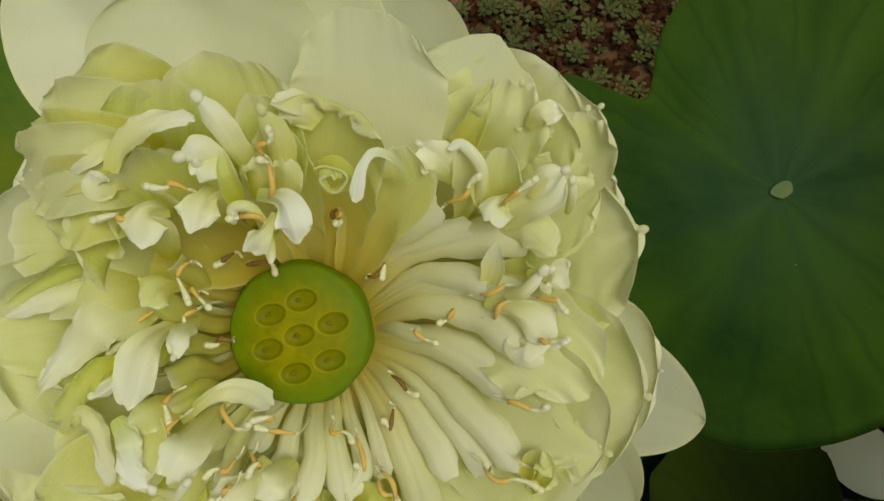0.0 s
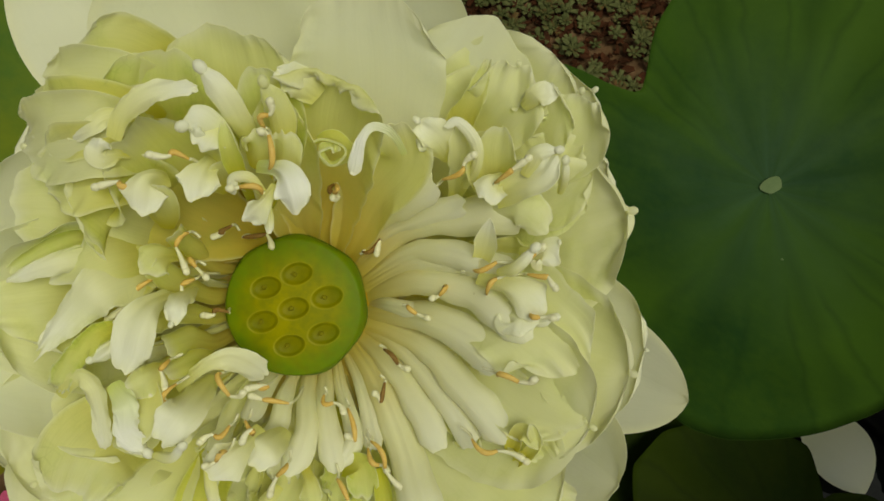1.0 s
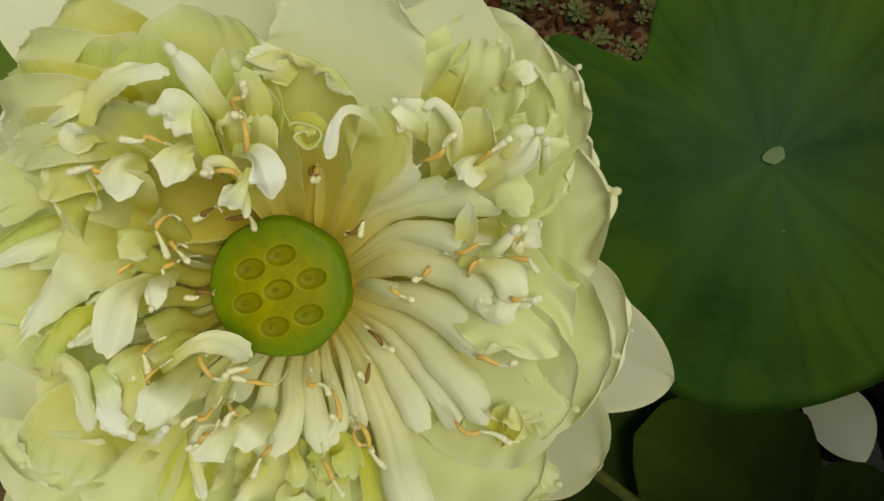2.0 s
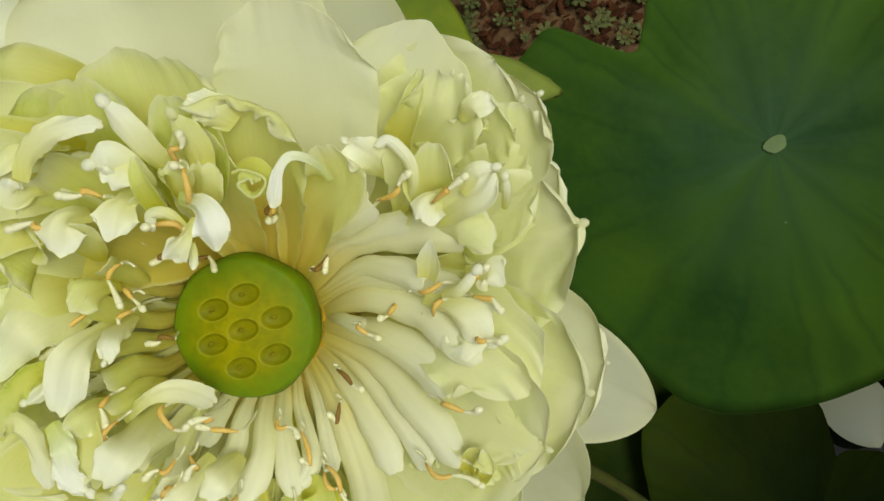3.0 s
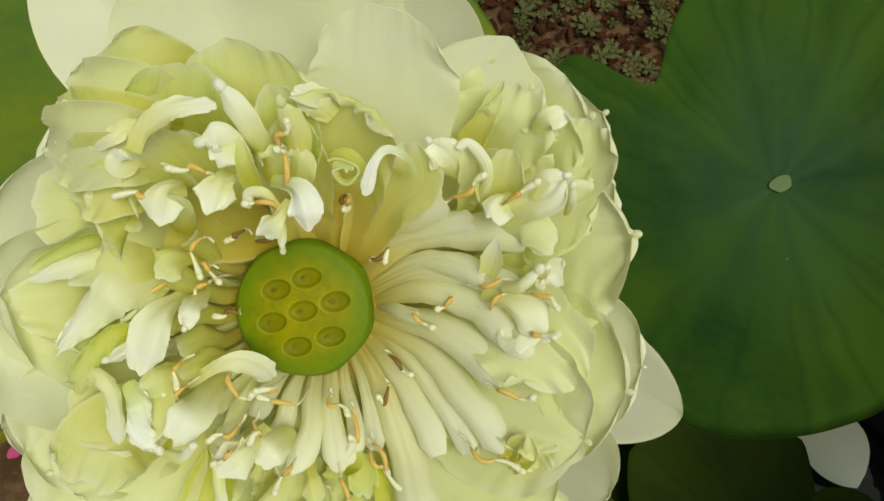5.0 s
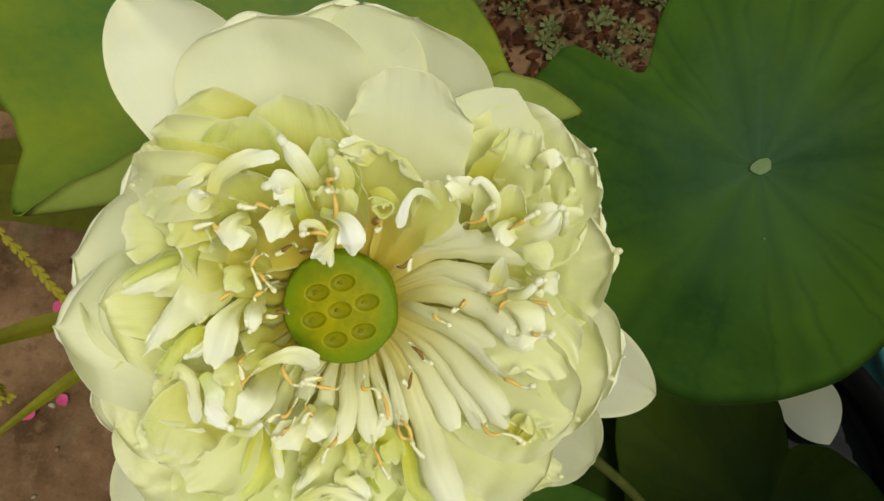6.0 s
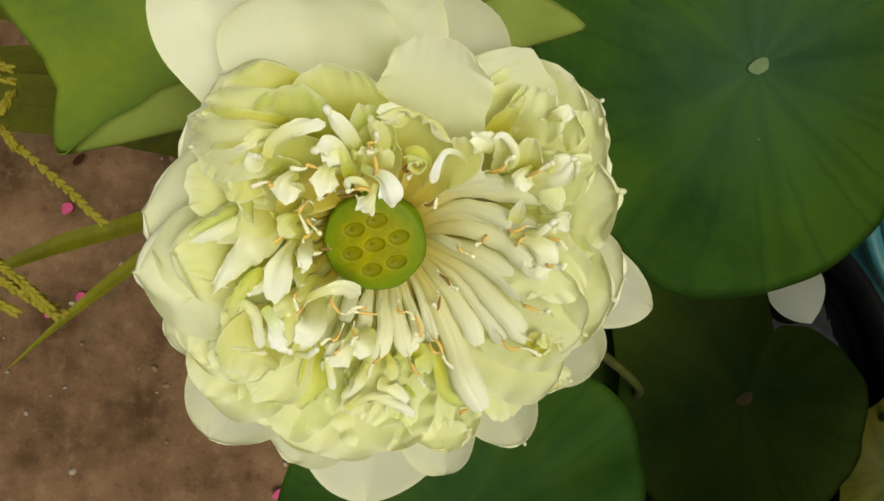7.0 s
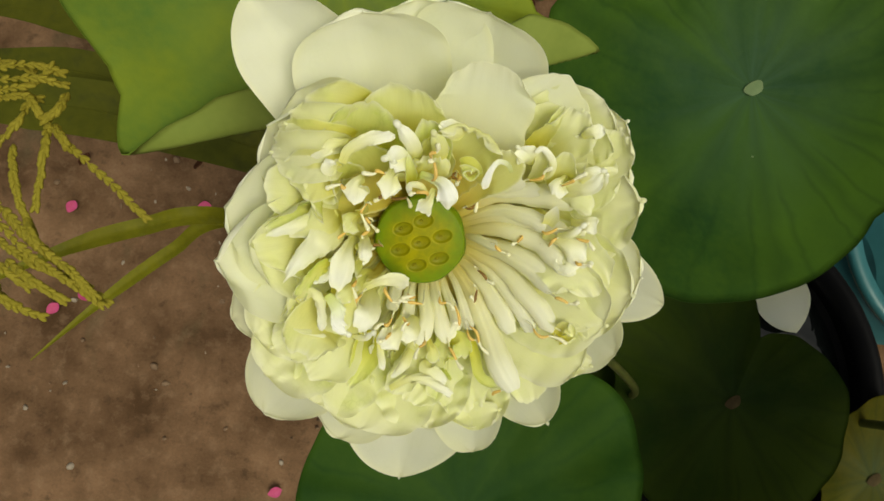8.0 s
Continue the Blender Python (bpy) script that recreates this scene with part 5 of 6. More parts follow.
stamen((-15.0, -3.0, 8.0), (-17.7, -3.4, 10.0), (-20.2, -4.2, 11.0), BROWN)
stamen((-14.9, 17.1, 4.0), (-9.1, 18.9, 5.0), (-6.9, 16.1, 6.0), BROWN)
stamen((-17.6, 19.6, 8.0), (-18.9, 17.7, 9.0), (-21.0, 16.3, 10.0), BROWN)
stamen((8.2, 34.8, 12.0), (9.3, 32.7, 13.0), (9.4, 31.6, 14.0), BROWN)

# the dense filling: low cream petals behind the tubes, and small crumpled petaloids in between
fill = random.Random(77)


def bowl(r, deg):
    """Height of the crowded petaloids over the pod at a distance and bearing, mm: higher over the far and left sides."""
    high = 0.5 + 0.5 * math.cos(radians(deg - 165))
    near = max(0.0, math.cos(radians(deg - 268))) ** 2
    return -14 + (r - 18) * (0.75 + 0.5 * high - 0.26 * near) - 0.0045 * (r - 18) ** 2


def at(r, deg, w):
    return (r * math.cos(radians(deg)), r * math.sin(radians(deg)), w)


for k in range(36):
    deg = k * 360 / 36 + fill.uniform(-4, 4)
    r = fill.uniform(40, 58)
    petal("inner_petal", at(13, deg, -20), at(r * 0.58, deg, bowl(r * 0.58, deg) - 13), at(r, deg, bowl(r, deg) - 14), fill.uniform(17, 22), fill.choice((CREAM, STRAP, AMBER)), cup=-0.8, ruffle=0.05, base=0.5)
# amber ring: warm shade of the gap round the pod, as petal colour
for k in range(44):
    deg = k * 360 / 44 + fill.uniform(-3, 3)
    r = fill.uniform(36, 44)
    petal("inner_petal", at(18.2, deg, -16), at(25, deg, bowl(25, deg) - 9), at(r, deg, bowl(r, deg) - 12), fill.uniform(8, 11), AMBER, cup=-0.9, ruffle=0.03, base=0.6)
for k in range(24):
    deg = fill.uniform(165, 290)
    r = fill.uniform(40 if deg < 225 else 48, 62)
    turn = fill.uniform(-14, 14)
    h = bowl(r, deg) + fill.uniform(-5, 3)
    petal("small_petaloid", at(r * 0.45, deg, bowl(r * 0.45, deg) - 8), at(r * 0.8, deg + turn * 0.4, bowl(r * 0.8, deg) - 2), at(r, deg + turn, h), fill.uniform(4.5, 11), fill.choice((CREAM, CREAM, GREENISH, WHITE, WHITE)),
          cup=fill.uniform(0.8, 1.6), ruffle=fill.uniform(0.2, 0.5), rag=fill.uniform(0.12, 0.25), base=0.4, mucro=fill.choice((0, 0, 1.2)))
for k in range(14):
    deg = fill.uniform(-72, 30)
    r = fill.uniform(48, 70)
    turn = fill.uniform(-10, 10)
    h = bowl(r, deg) + fill.uniform(-5, 0)
    petal("small_petaloid", at(r * 0.5, deg, bowl(r * 0.5, deg) - 8), at(r * 0.8, deg + turn * 0.4, bowl(r * 0.8, deg) - 3), at(r, deg + turn, h), fill.uniform(6, 13), fill.choice((CREAM, CREAM, GREENISH, WHITE)),
          cup=fill.uniform(0.8, 1.5), ruffle=fill.uniform(0.15, 0.4), rag=fill.uniform(0.12, 0.2), base=0.4, mucro=fill.choice((0, 0, 1.2)))

# ---- lotus leaves ----
def leaf(name, centre, outline, depth, wave, mats, label, tilt=(0, 0), spot=(0.0095, 0.0066), foot=None, crease=None, seed=0, spot_turn=42, scar=None, flare=False):
    """A round lotus leaf, funnel-shaped round its stalk. outline(angle) gives the radius in metres; crease: a line (x, y, direction) beyond which the margin is folded up and over."""
    thing = tagged(new(name), label, "leaf")
    thing.matrix_world = pose(*centre, tilt[0], tilt[1], 0)
    nr, na = (60, 300) if crease else (26, 210)
    top, uvs = [], []
    for k in range(na):
        a = 2 * math.pi * k / na
        ca, sa = math.cos(a), math.sin(a)
        R = outline(a) * (1 + 0.012 * noise.noise((ca * 5, sa * 5, seed)))
        row, urow = [], []
        for i in range(nr):
            u = i / (nr - 1)
            r = R * (0.004 + 0.996 * u)
            z = depth * (r / 0.205 if flare else u) ** 1.3 + wave * u * u * (noise.noise((ca * 1.7, sa * 1.7, seed + 3)) + 0.5 * noise.noise((ca * 4, sa * 4, seed + 9)))
            z += 0.0022 * u * abs(math.sin(5.5 * a)) + 0.003 * noise.noise((r * ca * 25, r * sa * 25, seed))
            p = Vector((r * ca, r * sa, z))
            if crease:
                for q, way, stand in crease:
                    q2, w2 = Vector(q), Vector((math.cos(way), math.sin(way)))
                    nn = Vector((w2.y, -w2.x))
                    d = (Vector((p.x, p.y)) - q2).dot(nn)
                    if d > 0:
                        e = min(1.0, d / 0.012)
                        p.x -= nn.x * d * (1 + stand * e)
                        p.y -= nn.y * d * (1 + stand * e)
                        p.z += d * (1 - stand) + 0.003 * e
            row.append(p)
            urow.append((k / na, u))
        top.append(row)
        uvs.append(urow)
    bm = bmesh.new()
    sheet(bm, top, uvs, 0.0008, back=1, closed=True)
    part("blade", bm, mats, thing)
    bm = bmesh.new()
    rings = []
    for i in range(5):
        rings.append([bm.verts.new((i / 4 * spot[0] * math.cos(b_) * (1 + 0.12 * math.sin(3 * b_)), i / 4 * spot[1] * math.sin(b_) * (1 + 0.1 * math.cos(2 * b_)), 0.0016 - 0.0012 * (i / 4) ** 2 + depth * (i / 4 * spot[0] / 0.2) ** 1.3)) for b_ in (2 * math.pi * k / 28 for k in range(28))])
    for c, d in zip(rings, rings[1:]):
        for k in range(28):
            bm.faces.new((c[k], d[k], d[(k + 1) % 28], c[(k + 1) % 28]))
    bmesh.ops.remove_doubles(bm, verts=rings[0], dist=1e-6)
    o = part("stalk_scar", bm, scar or LEAF_SPOT, thing, "dull brown spot over the stalk" if scar else "pale oval spot over the stalk")
    o.matrix_basis = pose(0, 0, 0.002, 0, 0, spot_turn)
    if foot:
        bm = bmesh.new()
        f = thing.matrix_world.inverted() @ Vector(foot)
        line = path3([(0, 0, -0.001), (0, 0, -0.03), tuple(f * 0.5 + Vector((0, 0, -0.04))), tuple(f)], 6)
        tube(bm, line, [0.005] * len(line), 9)
        part("stalk", bm, STALK, thing, "long green leaf stalk")
    return thing


def dent(a, at, wide, deep):
    d = (a - at + math.pi) % (2 * math.pi) - math.pi
    return deep * math.exp(-(d / wide) ** 2)


FOLD = ((-180, 0.168), (-160, 0.166), (-146, 0.163), (-139, 0.161), (-132, 0.158), (-126, 0.162), (-121, 0.177), (-118, 0.184), (-114, 0.180), (-104, 0.163), (-95, 0.157), (-90, 0.156), (-80, 0.156), (-20, 0.170), (-12, 0.176), (-6, 0.181),
        (-3.2, 0.178), (-1.5, 0.142), (0, 0.128), (3, 0.123), (10, 0.116), (16, 0.107), (22, 0.098), (29, 0.092), (40, 0.095), (70, 0.115), (100, 0.14), (130, 0.165), (180, 0.168))


def folded_outline(a):
    r = float(np.interp((math.degrees(a) + 180) % 360 - 180, *zip(*FOLD)))
    c = math.cos(a + radians(60))
    return min(r, 0.10 / c + 0.030 + dent(a, radians(-14), 0.25, 0.03)) if c > 0.2 else r


BIG = ((-180, 0.197), (-165, 0.198), (-150, 0.203), (-111, 0.222), (-105, 0.217), (-95, 0.202), (-83, 0.185), (-73, 0.173), (-63, 0.161), (-48, 0.144), (0, 0.142), (60, 0.170), (95, 0.188),
       (112, 0.178), (126, 0.160), (140, 0.138), (146, 0.130), (152, 0.123), (157, 0.119), (160, 0.124), (162.5, 0.140), (164, 0.156), (165.5, 0.174), (169, 0.184), (174, 0.190), (180, 0.197))
LOW = ((-180, 0.145), (-150, 0.150), (-120, 0.150), (-60, 0.130), (-10, 0.125), (18, 0.128), (45, 0.110), (62, 0.100), (74, 0.088), (80, 0.078), (86, 0.100), (90, 0.122), (100, 0.132), (120, 0.150),
       (140, 0.175), (155, 0.180), (170, 0.155), (180, 0.145))
leaf("lotus_leaf", (0.222, 0.300, 0.595), lambda a: float(np.interp((math.degrees(a) + 180) % 360 - 180, *zip(*BIG))), 0.062, 0.008,
     [LEAF, LEAF_BACK], "large round mid-green lotus leaf with a notched margin", foot=(0.30, 0.10, 0.25), seed=1, flare=True)
bm = bmesh.new()
knob(bm, Vector((0, 0, 0)), 0.0007, Vector((1, 0, 0.2)), 1.5)
speck = tagged(part("water_drop", bm, LEAF_SPOT), "tiny pale water drop lying on a lotus leaf", "water drop")
speck.location = (0.2210, 0.2310, 0.6155)

leaf("lotus_leaf", (-0.127, 0.244, 0.745), folded_outline, 0.035, 0.012,
     [LEAF_LIGHT, LEAF_BACK], "bright yellow-green lotus leaf with its margin folded over", foot=(0.22, 0.12, 0.25), seed=5,
     tilt=(0, 14), crease=[((-0.079, -0.161), radians(30.2), 0.75)])
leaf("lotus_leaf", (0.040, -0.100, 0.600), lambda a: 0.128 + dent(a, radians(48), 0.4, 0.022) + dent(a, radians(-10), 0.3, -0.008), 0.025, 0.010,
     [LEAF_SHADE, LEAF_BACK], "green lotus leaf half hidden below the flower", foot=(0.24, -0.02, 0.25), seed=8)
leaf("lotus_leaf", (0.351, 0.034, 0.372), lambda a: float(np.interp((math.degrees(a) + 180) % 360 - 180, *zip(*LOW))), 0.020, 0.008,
     [LEAF_LOW_SHADED, LEAF_BACK], "dark shaded lotus leaf low over the water", foot=(0.345, 0.03, 0.25), seed=11, spot=(0.010, 0.007), scar=SCAR_BROWN)
leaf("lotus_leaf", (0.545, -0.02, 0.345), lambda a: 0.092 + dent(a, radians(200), 0.3, -0.008) + 0.008 * math.sin(5 * a), 0.012, 0.008,
     [LEAF_OLD, LEAF_BACK], "yellowing lotus leaf with brown decayed patches", foot=(0.46, 0.0, 0.25), seed=14, scar=SCAR_BROWN)
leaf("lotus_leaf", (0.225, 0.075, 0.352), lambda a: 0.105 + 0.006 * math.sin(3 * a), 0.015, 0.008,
     [LEAF_LOW_SHADED, LEAF_BACK], "dark lotus leaf in deep shade over the tub", foot=(0.27, 0.06, 0.25), seed=17, spot=(0.006, 0.004), scar=SCAR_BROWN)

# two added leaves, blades out of view, that only block light over the tub
for x, y, z, r, sd, fx, fy in ((0.57, 0.05, 0.80, 0.170, 21, 0.50, 0.04), (0.48, -0.15, 0.78, 0.160, 23, 0.45, -0.09)):
    leaf("lotus_leaf", (x, y, z), lambda a: r * (1 + 0.03 * math.sin(3 * a)), 0.03, 0.01, [LEAF, LEAF_BACK], "unseen tall lotus leaf added to shade the tub", foot=(fx, fy, 0.25), seed=sd)

# ---- tub, water, neighbour basin ----
def revolve(name, profile, mat, parent, label=""):
    bm = bmesh.new()
    seg = 72
    rings = [[bm.verts.new((r * math.cos(2 * math.pi * k / seg), r * math.sin(2 * math.pi * k / seg), z)) for k in range(seg)] for r, z in profile]
    for a, c in zip(rings, rings[1:]):
        for k in range(seg):
            bm.faces.new((a[k], a[(k + 1) % seg], c[(k + 1) % seg], c[k]))
    if profile[0] != profile[-1]:
        bm.faces.new(rings[0])
        bm.faces.new(rings[-1])
    else:
        bmesh.ops.remove_doubles(bm, verts=bm.verts, dist=1e-6)
    bmesh.ops.recalc_face_normals(bm, faces=bm.faces)
    return part(name, bm, mat, parent, label)


def basin(name, centre, wall, rim, mat, label, category):
    thing = tagged(new(name), label, category)
    thing.matrix_world = pose(*centre)
    revolve("wall", wall, mat, thing)
    revolve("rim", rim, mat, thing, "thick rolled rim")
    return thing


TUB_AT = (0.325, 0.045)
basin("plant_tub", (*TUB_AT, GROUND), [(0.165, 0), (0.172, 0.004), (0.220, 0.600), (0.216, 0.600), (0.170, 0.02)],
      [(0.214, 0.598), (0.236, 0.600), (0.241, 0.606), (0.242, 0.622), (0.238, 0.630), (0.232, 0.632), (0.224, 0.630), (0.216, 0.620), (0.214, 0.598)], TUB,
      "round black plastic tub filled with water", "tub")
bm = bmesh.new()
bmesh.ops.create_circle(bm, cap_ends=True, radius=0.2125, segments=72)
water = tagged(part("water", bm, WATER, smooth=False), "dark still water in a black tub", "water", kind="structure")
water.matrix_world = pose(*TUB_AT, 0.283)
basin("teal_basin", (0.806, 0.372, GROUND), [(0.14, 0), (0.145, 0.004), (0.186, 0.432), (0.182, 0.432), (0.14, 0.02)],
      [(0.180, 0.430), (0.205, 0.432), (0.209, 0.442), (0.203, 0.451), (0.184, 0.447), (0.180, 0.430)], TEAL, "teal plastic basin standing beside the tub", "basin")


def fallen_petal(at, turn, length, width, mat, label, category, name, tilt=(0, 0), cup=0.7):
    top, uvs = [], []
    for i in range(14):
        s = i / 13
        half = width / 2 * max(0.06, math.sin(math.pi * min(1, (0.06 + 0.94 * s)) ** 1.25) ** 0.7)
        row = []
        for j in range(9):
            t = -1 + j / 4
            row.append(Vector(((s - 0.5) * length, half * math.sin(cup * t) / cup, half * (1 - math.cos(cup * t)) / cup + 0.02 * length * math.sin(3 * s + t) + 0.12 * length * (s - 0.5) ** 2)))
        top.append(row)
        uvs.append([(j / 8, s) for j in range(9)])
    bm = bmesh.new()
    sheet(bm, top, uvs, -0.0006 if length > 0.04 else -0.0003)
    ob = tagged(part(name, bm, mat), label, category)
    ob.matrix_world = pose(*at, *tilt, turn)
    return ob


fallen_petal((0.430, 0.183, 0.288), -51.5, 0.104, 0.080, OUTER, "fallen white lotus petal floating on dark water", "petal", "fallen_petal", cup=0.6)
for k, (x, y, turn) in enumerate(((-0.489, 0.226, 20), (-0.749, 0.168, 80), (-0.675, -0.002, 140), (-0.727, -0.040, 60), (-0.213, -0.300, 30), (-0.132, 1.26, 10), (-0.16, 1.29, 70))):
    tagged(fallen_petal((x, y, GROUND + 0.016), turn, 0.027 if k < 5 else 0.06, 0.022 if k < 5 else 0.045, BRACT, "fallen bright pink bract lying on the soil", "bract", "fallen_bract", (12, 8), 0.5), group="fallen pink bracts")


# ---- grasses beside the tub ----
def strap(name, pts, width, mat, label, fold=0.35, twist=0.0):
    line = path3(pts, 8)
    top, uvs = [], []
    for i, p in enumerate(line):
        s = i / (len(line) - 1)
        d = (line[min(i + 1, len(line) - 1)] - line[max(i - 1, 0)]).normalized()
        side = d.cross(Vector((math.sin(twist * s), 0.2 * twist, 1))).normalized()
        up = side.cross(d)
        half = width / 2 * max(0.05, min(1, (1.02 - s) * 3.2)) * (0.75 + 0.25 * math.sin(math.pi * s))
        top.append([p + side * (half * t) + up * (fold * half * abs(t)) for t in (-1, -0.66, -0.33, 0, 0.33, 0.66, 1)])
        uvs.append([(q / 6, s) for q in range(7)])
    thing = tagged(new(name), label, "grass", group="long grass leaves")
    thing.location = line[0]
    back = Matrix.Translation(-line[0])
    bm = bmesh.new()
    sheet(bm, top, uvs, 0.0006)
    bm.transform(back)
    part("blade", bm, mat, thing)
    bm = bmesh.new()
    tube(bm, [row[3] for row in top], [width * 0.035 * (1.05 - q / len(top)) for q in range(len(top))], 6)
    bm.transform(back)
    part("midrib", bm, mat, thing)
    return thing


strap("tall_grass", [(-0.05, 0.16, -0.30), (-0.12, 0.13, 0.30), (-0.213, 0.095, 0.55), (-0.275, 0.070, 0.56), (-0.33, 0.032, 0.58), (-0.40, -0.03, 0.60)], 0.016, BLADE, "long arching green grass blade")
strap("tall_grass", [(-0.06, 0.18, -0.30), (-0.13, 0.16, 0.25), (-0.22, 0.10, 0.50), (-0.264, 0.061, 0.50), (-0.322, -0.003, 0.49), (-0.368, -0.065, 0.488)], 0.013, BLADE, "green grass blade with a dried pale tip")
# the leaf in the light gets the paler colour, the shaded ones the dark
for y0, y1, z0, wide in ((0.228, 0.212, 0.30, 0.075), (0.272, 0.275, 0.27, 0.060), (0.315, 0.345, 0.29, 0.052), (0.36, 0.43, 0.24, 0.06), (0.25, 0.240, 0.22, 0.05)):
    strap("strap_leaf", [(-0.10, 0.30, -0.30), (-0.17, y0 + 0.01, z0 - 0.12), (-0.29, y0, z0), (-0.46, (y0 + y1) / 2 + 0.006, z0 + 0.01), (-0.62, y1, z0 - 0.01), (-0.86, y1 - 0.01, z0 - 0.1)], wide, BLADE if y1 > 0.4 else BLADE_SHADED, "olive green strap leaf in the light" if y1 > 0.4 else "dark green strap leaf in the shade", 0.2)


GRAIN = bpy.data.meshes.new("spikelet")
GRAIN.from_pydata(*((BALL[0], [], BALL[1])))
GRAIN.polygons.foreach_set("use_smooth", [True] * len(BALL[1]))
GRAIN.materials.append(SEED)


def grass_head(stem, spikes, label):
    thing = tagged(new("grass_seed_head"), label, "grass", group="grass seed heads")
    thing.location = stem[0]
    back = Matrix.Translation(-Vector(stem[0]))
    bm = bmesh.new()
    line = path3(stem, 6)
    tube(bm, line, [0.0016] * len(line), 6)
    bm.transform(back)
    part("stem", bm, BLADE, thing)
    for q, pts in enumerate(spikes):
        rnd = random.Random(q + len(spikes) * 7)
        line = path3(pts, round(72 / (len(pts) - 1)) if pts[0][0] > -0.3 or len(pts) > 3 else 18)
        bm = bmesh.new()
        tube(bm, line, [0.0007] * len(line), 5)
        bm.transform(back)
        spike = part("spike", bm, SEED, thing)
        for i, p in enumerate(line[2:]):
            if i % 4:
                continue
            d = (line[min(i + 3, len(line) - 1)] - line[i + 1]).normalized()
            for turn in (-1, 1):
                sidev = d.cross(Vector((rnd.uniform(-1, 1), rnd.uniform(-1, 1), 1))).normalized()
                ax = (d * 1.4 + sidev * turn * 0.5).normalized()
                grain = new("spikelet", GRAIN)
                grain.parent = spike
                size = rnd.uniform(0.85, 1.15)
                grain.matrix_basis = back @ Matrix.Translation(p + sidev * turn * 0.0009 + ax * 0.001) @ ax.to_track_quat("Z", "Y").to_matrix().to_4x4() @ Matrix.Diagonal((0.0016 * size, 0.0015 * size, 0.0034 * size, 1))


grass_head([(-1.02, 0.20, -0.30), (-0.72, 0.18, 0.22), (-0.46, 0.16, 0.60), (-0.346, 0.137, 0.705), (-0.314, 0.129, 0.715)],
           [[(-0.304, 0.118, 0.712), (-0.275, 0.098, 0.719), (-0.240, 0.078, 0.719), (-0.213, 0.060, 0.713)],
            [(-0.312, 0.128, 0.718), (-0.296, 0.115, 0.726), (-0.288, 0.105, 0.719)],
            [(-0.280, 0.128, 0.724), (-0.278, 0.115, 0.732), (-0.289, 0.107, 0.725)],
            [(-0.291, 0.109, 0.715), (-0.283, 0.084, 0.723), (-0.282, 0.051, 0.716)],
            [(-0.303, 0.118, 0.721), (-0.302, 0.101, 0.729), (-0.314, 0.086, 0.722)],
            [(-0.310, 0.090, 0.712), (-0.300, 0.070, 0.719), (-0.290, 0.052, 0.719), (-0.280, 0.036, 0.713)],
            [(-0.336, 0.134, 0.718), (-0.307, 0.141, 0.726), (-0.288, 0.142, 0.719)],
            [(-0.329, 0.125, 0.724), (-0.299, 0.131, 0.732), (-0.281, 0.133, 0.725)],
            [(-0.331, 0.115, 0.715), (-0.310, 0.120, 0.723), (-0.299, 0.123, 0.716)],
            [(-0.327, 0.120, 0.721), (-0.302, 0.127, 0.729), (-0.294, 0.145, 0.722)],
            [(-0.341, 0.141, 0.712), (-0.322, 0.141, 0.720), (-0.311, 0.141, 0.713)],
            [(-0.285, 0.107, 0.718), (-0.274, 0.099, 0.726), (-0.272, 0.094, 0.719)]], "yellow-green grass seed head with knobbly spikes")
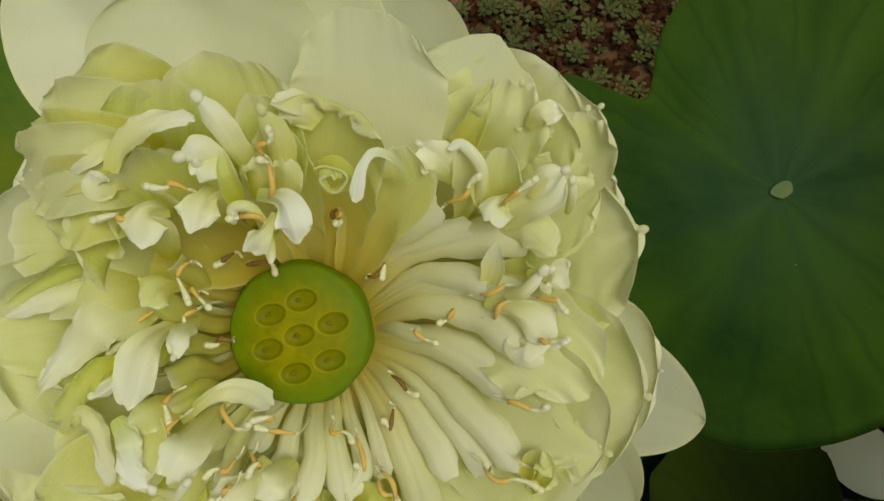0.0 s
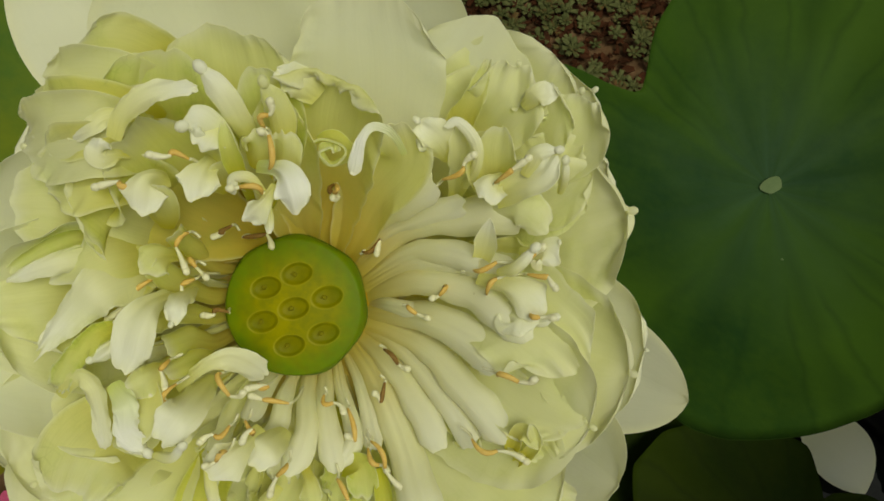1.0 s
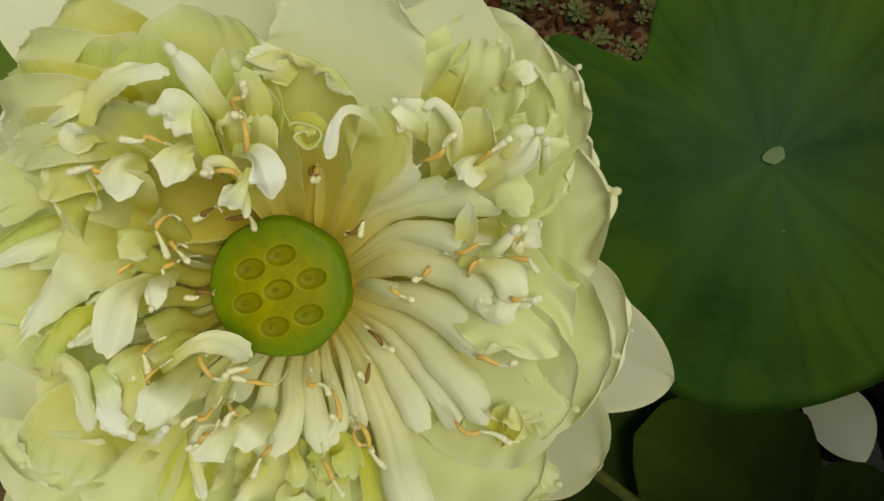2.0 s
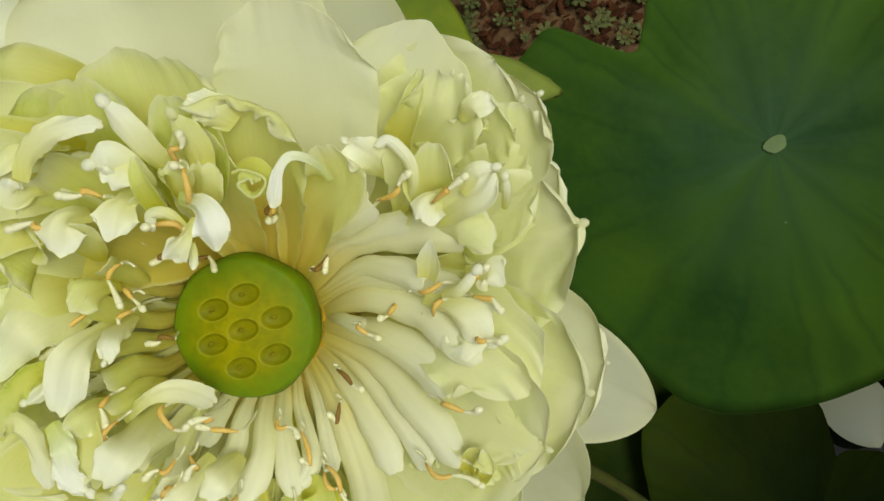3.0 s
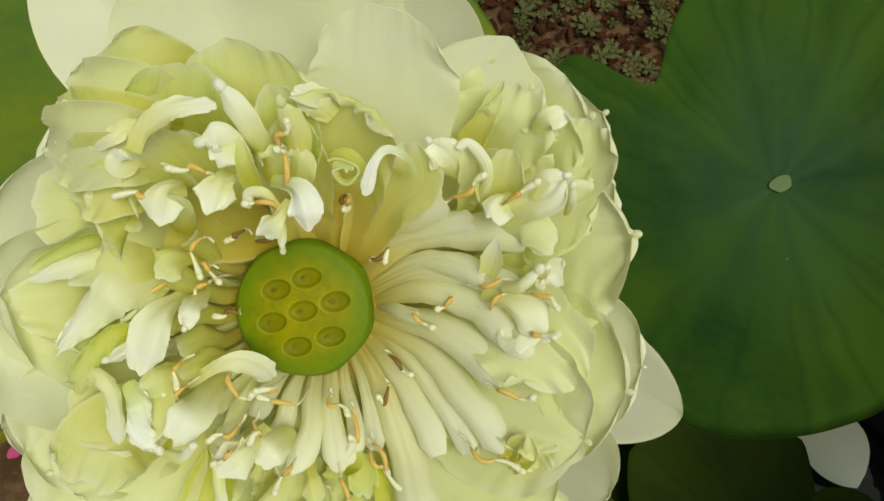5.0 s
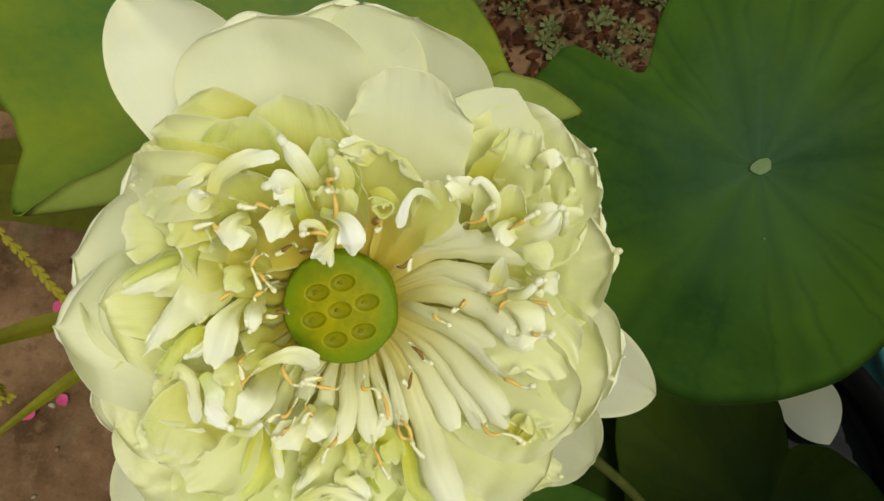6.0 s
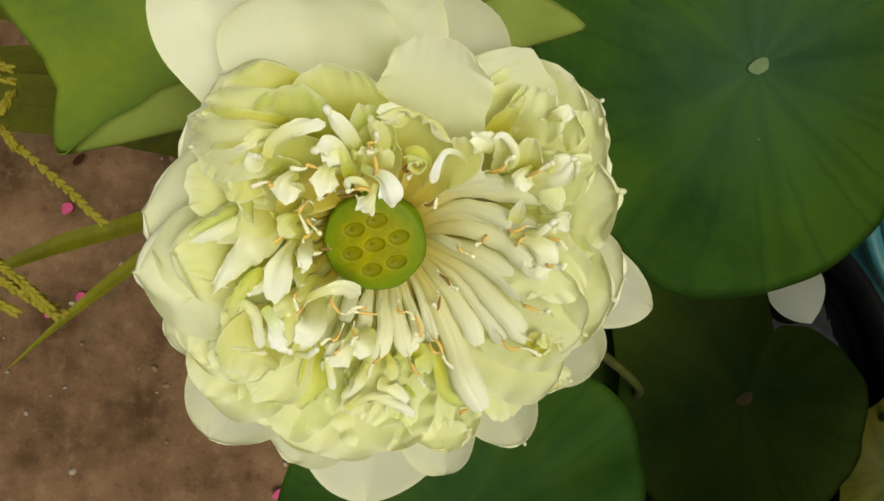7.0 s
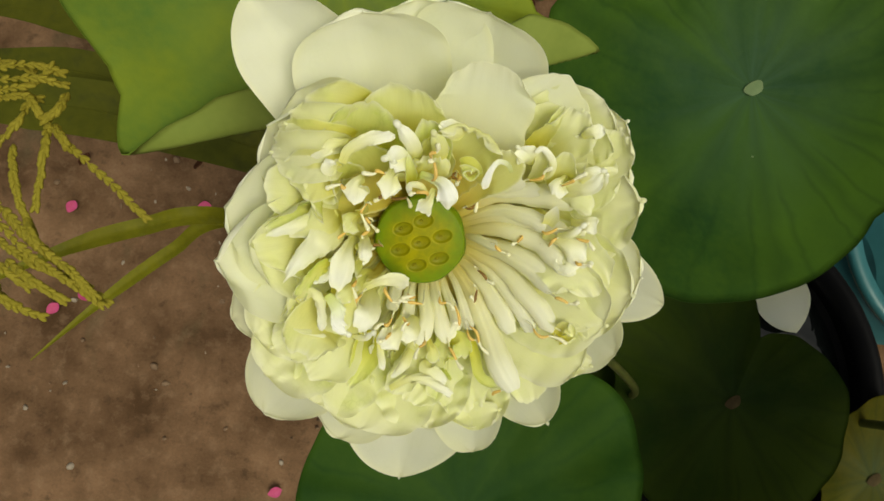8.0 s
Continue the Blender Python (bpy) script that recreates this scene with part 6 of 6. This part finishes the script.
grass_head([(-1.04, 0.10, -0.30), (-0.74, 0.09, 0.20), (-0.47, 0.08, 0.58), (-0.321, 0.053, 0.700)],
           [[(-0.315, 0.053, 0.706), (-0.287, 0.035, 0.713), (-0.262, 0.022, 0.713), (-0.223, 0.002, 0.707)],
            [(-0.309, 0.042, 0.712), (-0.276, 0.023, 0.719), (-0.250, 0.012, 0.719), (-0.225, 0.001, 0.713)],
            [(-0.300, 0.048, 0.718), (-0.273, 0.031, 0.725), (-0.246, 0.018, 0.725), (-0.228, 0.005, 0.719)],
            [(-0.309, 0.031, 0.709), (-0.281, 0.020, 0.716), (-0.266, 0.016, 0.716), (-0.248, 0.013, 0.710)],
            [(-0.290, 0.016, 0.715), (-0.267, 0.007, 0.723), (-0.248, -0.001, 0.716)],
            [(-0.300, 0.002, 0.706), (-0.282, -0.010, 0.714), (-0.261, -0.014, 0.707)],
            [(-0.295, -0.003, 0.712), (-0.284, -0.007, 0.720), (-0.277, -0.010, 0.713)],
            [(-0.285, 0.044, 0.718), (-0.272, 0.032, 0.726), (-0.265, 0.026, 0.719)],
            [(-0.305, 0.017, 0.709), (-0.287, 0.009, 0.717), (-0.274, 0.002, 0.710)]], "drooping yellow-green grass seed head in ripe spikes")

# ---- low succulents and litter on the ground beyond the tub ----
rnd = random.Random(21)
bag = Bag()
for _ in range(520):
    x, y = 0.15 + rnd.gauss(0, 0.42), 1.30 + rnd.gauss(0, 0.34)
    s = rnd.uniform(0.012, 0.03)
    z = GROUND + 0.012 + rnd.uniform(0, 0.03)
    n_leaves = rnd.choice((5, 6, 7, 8))
    turn = rnd.uniform(0, 6.28)
    for ring, lift in ((1.0, 0.25), (0.55, 0.8)):
        for k in range(n_leaves):
            a = turn + 6.283 * k / n_leaves + (0.4 if ring < 1 else 0)
            ax = Vector((math.cos(a), math.sin(a), lift)).normalized()
            bag.add(FLESHY, Matrix.Translation(Vector((x, y, z)) + ax * s * ring * 0.5) @ ax.to_track_quat("X", "Z").to_matrix().to_4x4() @ Matrix.Diagonal((s * ring * 0.55, s * ring * 0.3, s * 0.11, 1)))
tagged(bag.done("ground_succulents", SUCCULENT, smooth=False), "carpet of small grey-green succulent rosettes over litter", "ground cover", kind="stuff")
rnd = random.Random(22)
bag = Bag()
for _ in range(4200):
    x, y = 0.15 + rnd.gauss(0, 0.48), 1.32 + rnd.gauss(0, 0.38)
    s = rnd.uniform(0.006, 0.02)
    bag.add(FLAKE, pose(x, y, GROUND + 0.012 + rnd.uniform(0, 0.012), rnd.uniform(-40, 40), rnd.uniform(-40, 40), rnd.uniform(0, 360)) @ Matrix.Diagonal((s, s * 0.5, 0.0012, 1)))
tagged(bag.done("leaf_litter", LITTER, smooth=False), "rust-brown dry leaf litter between the succulents", "leaf litter", kind="stuff")
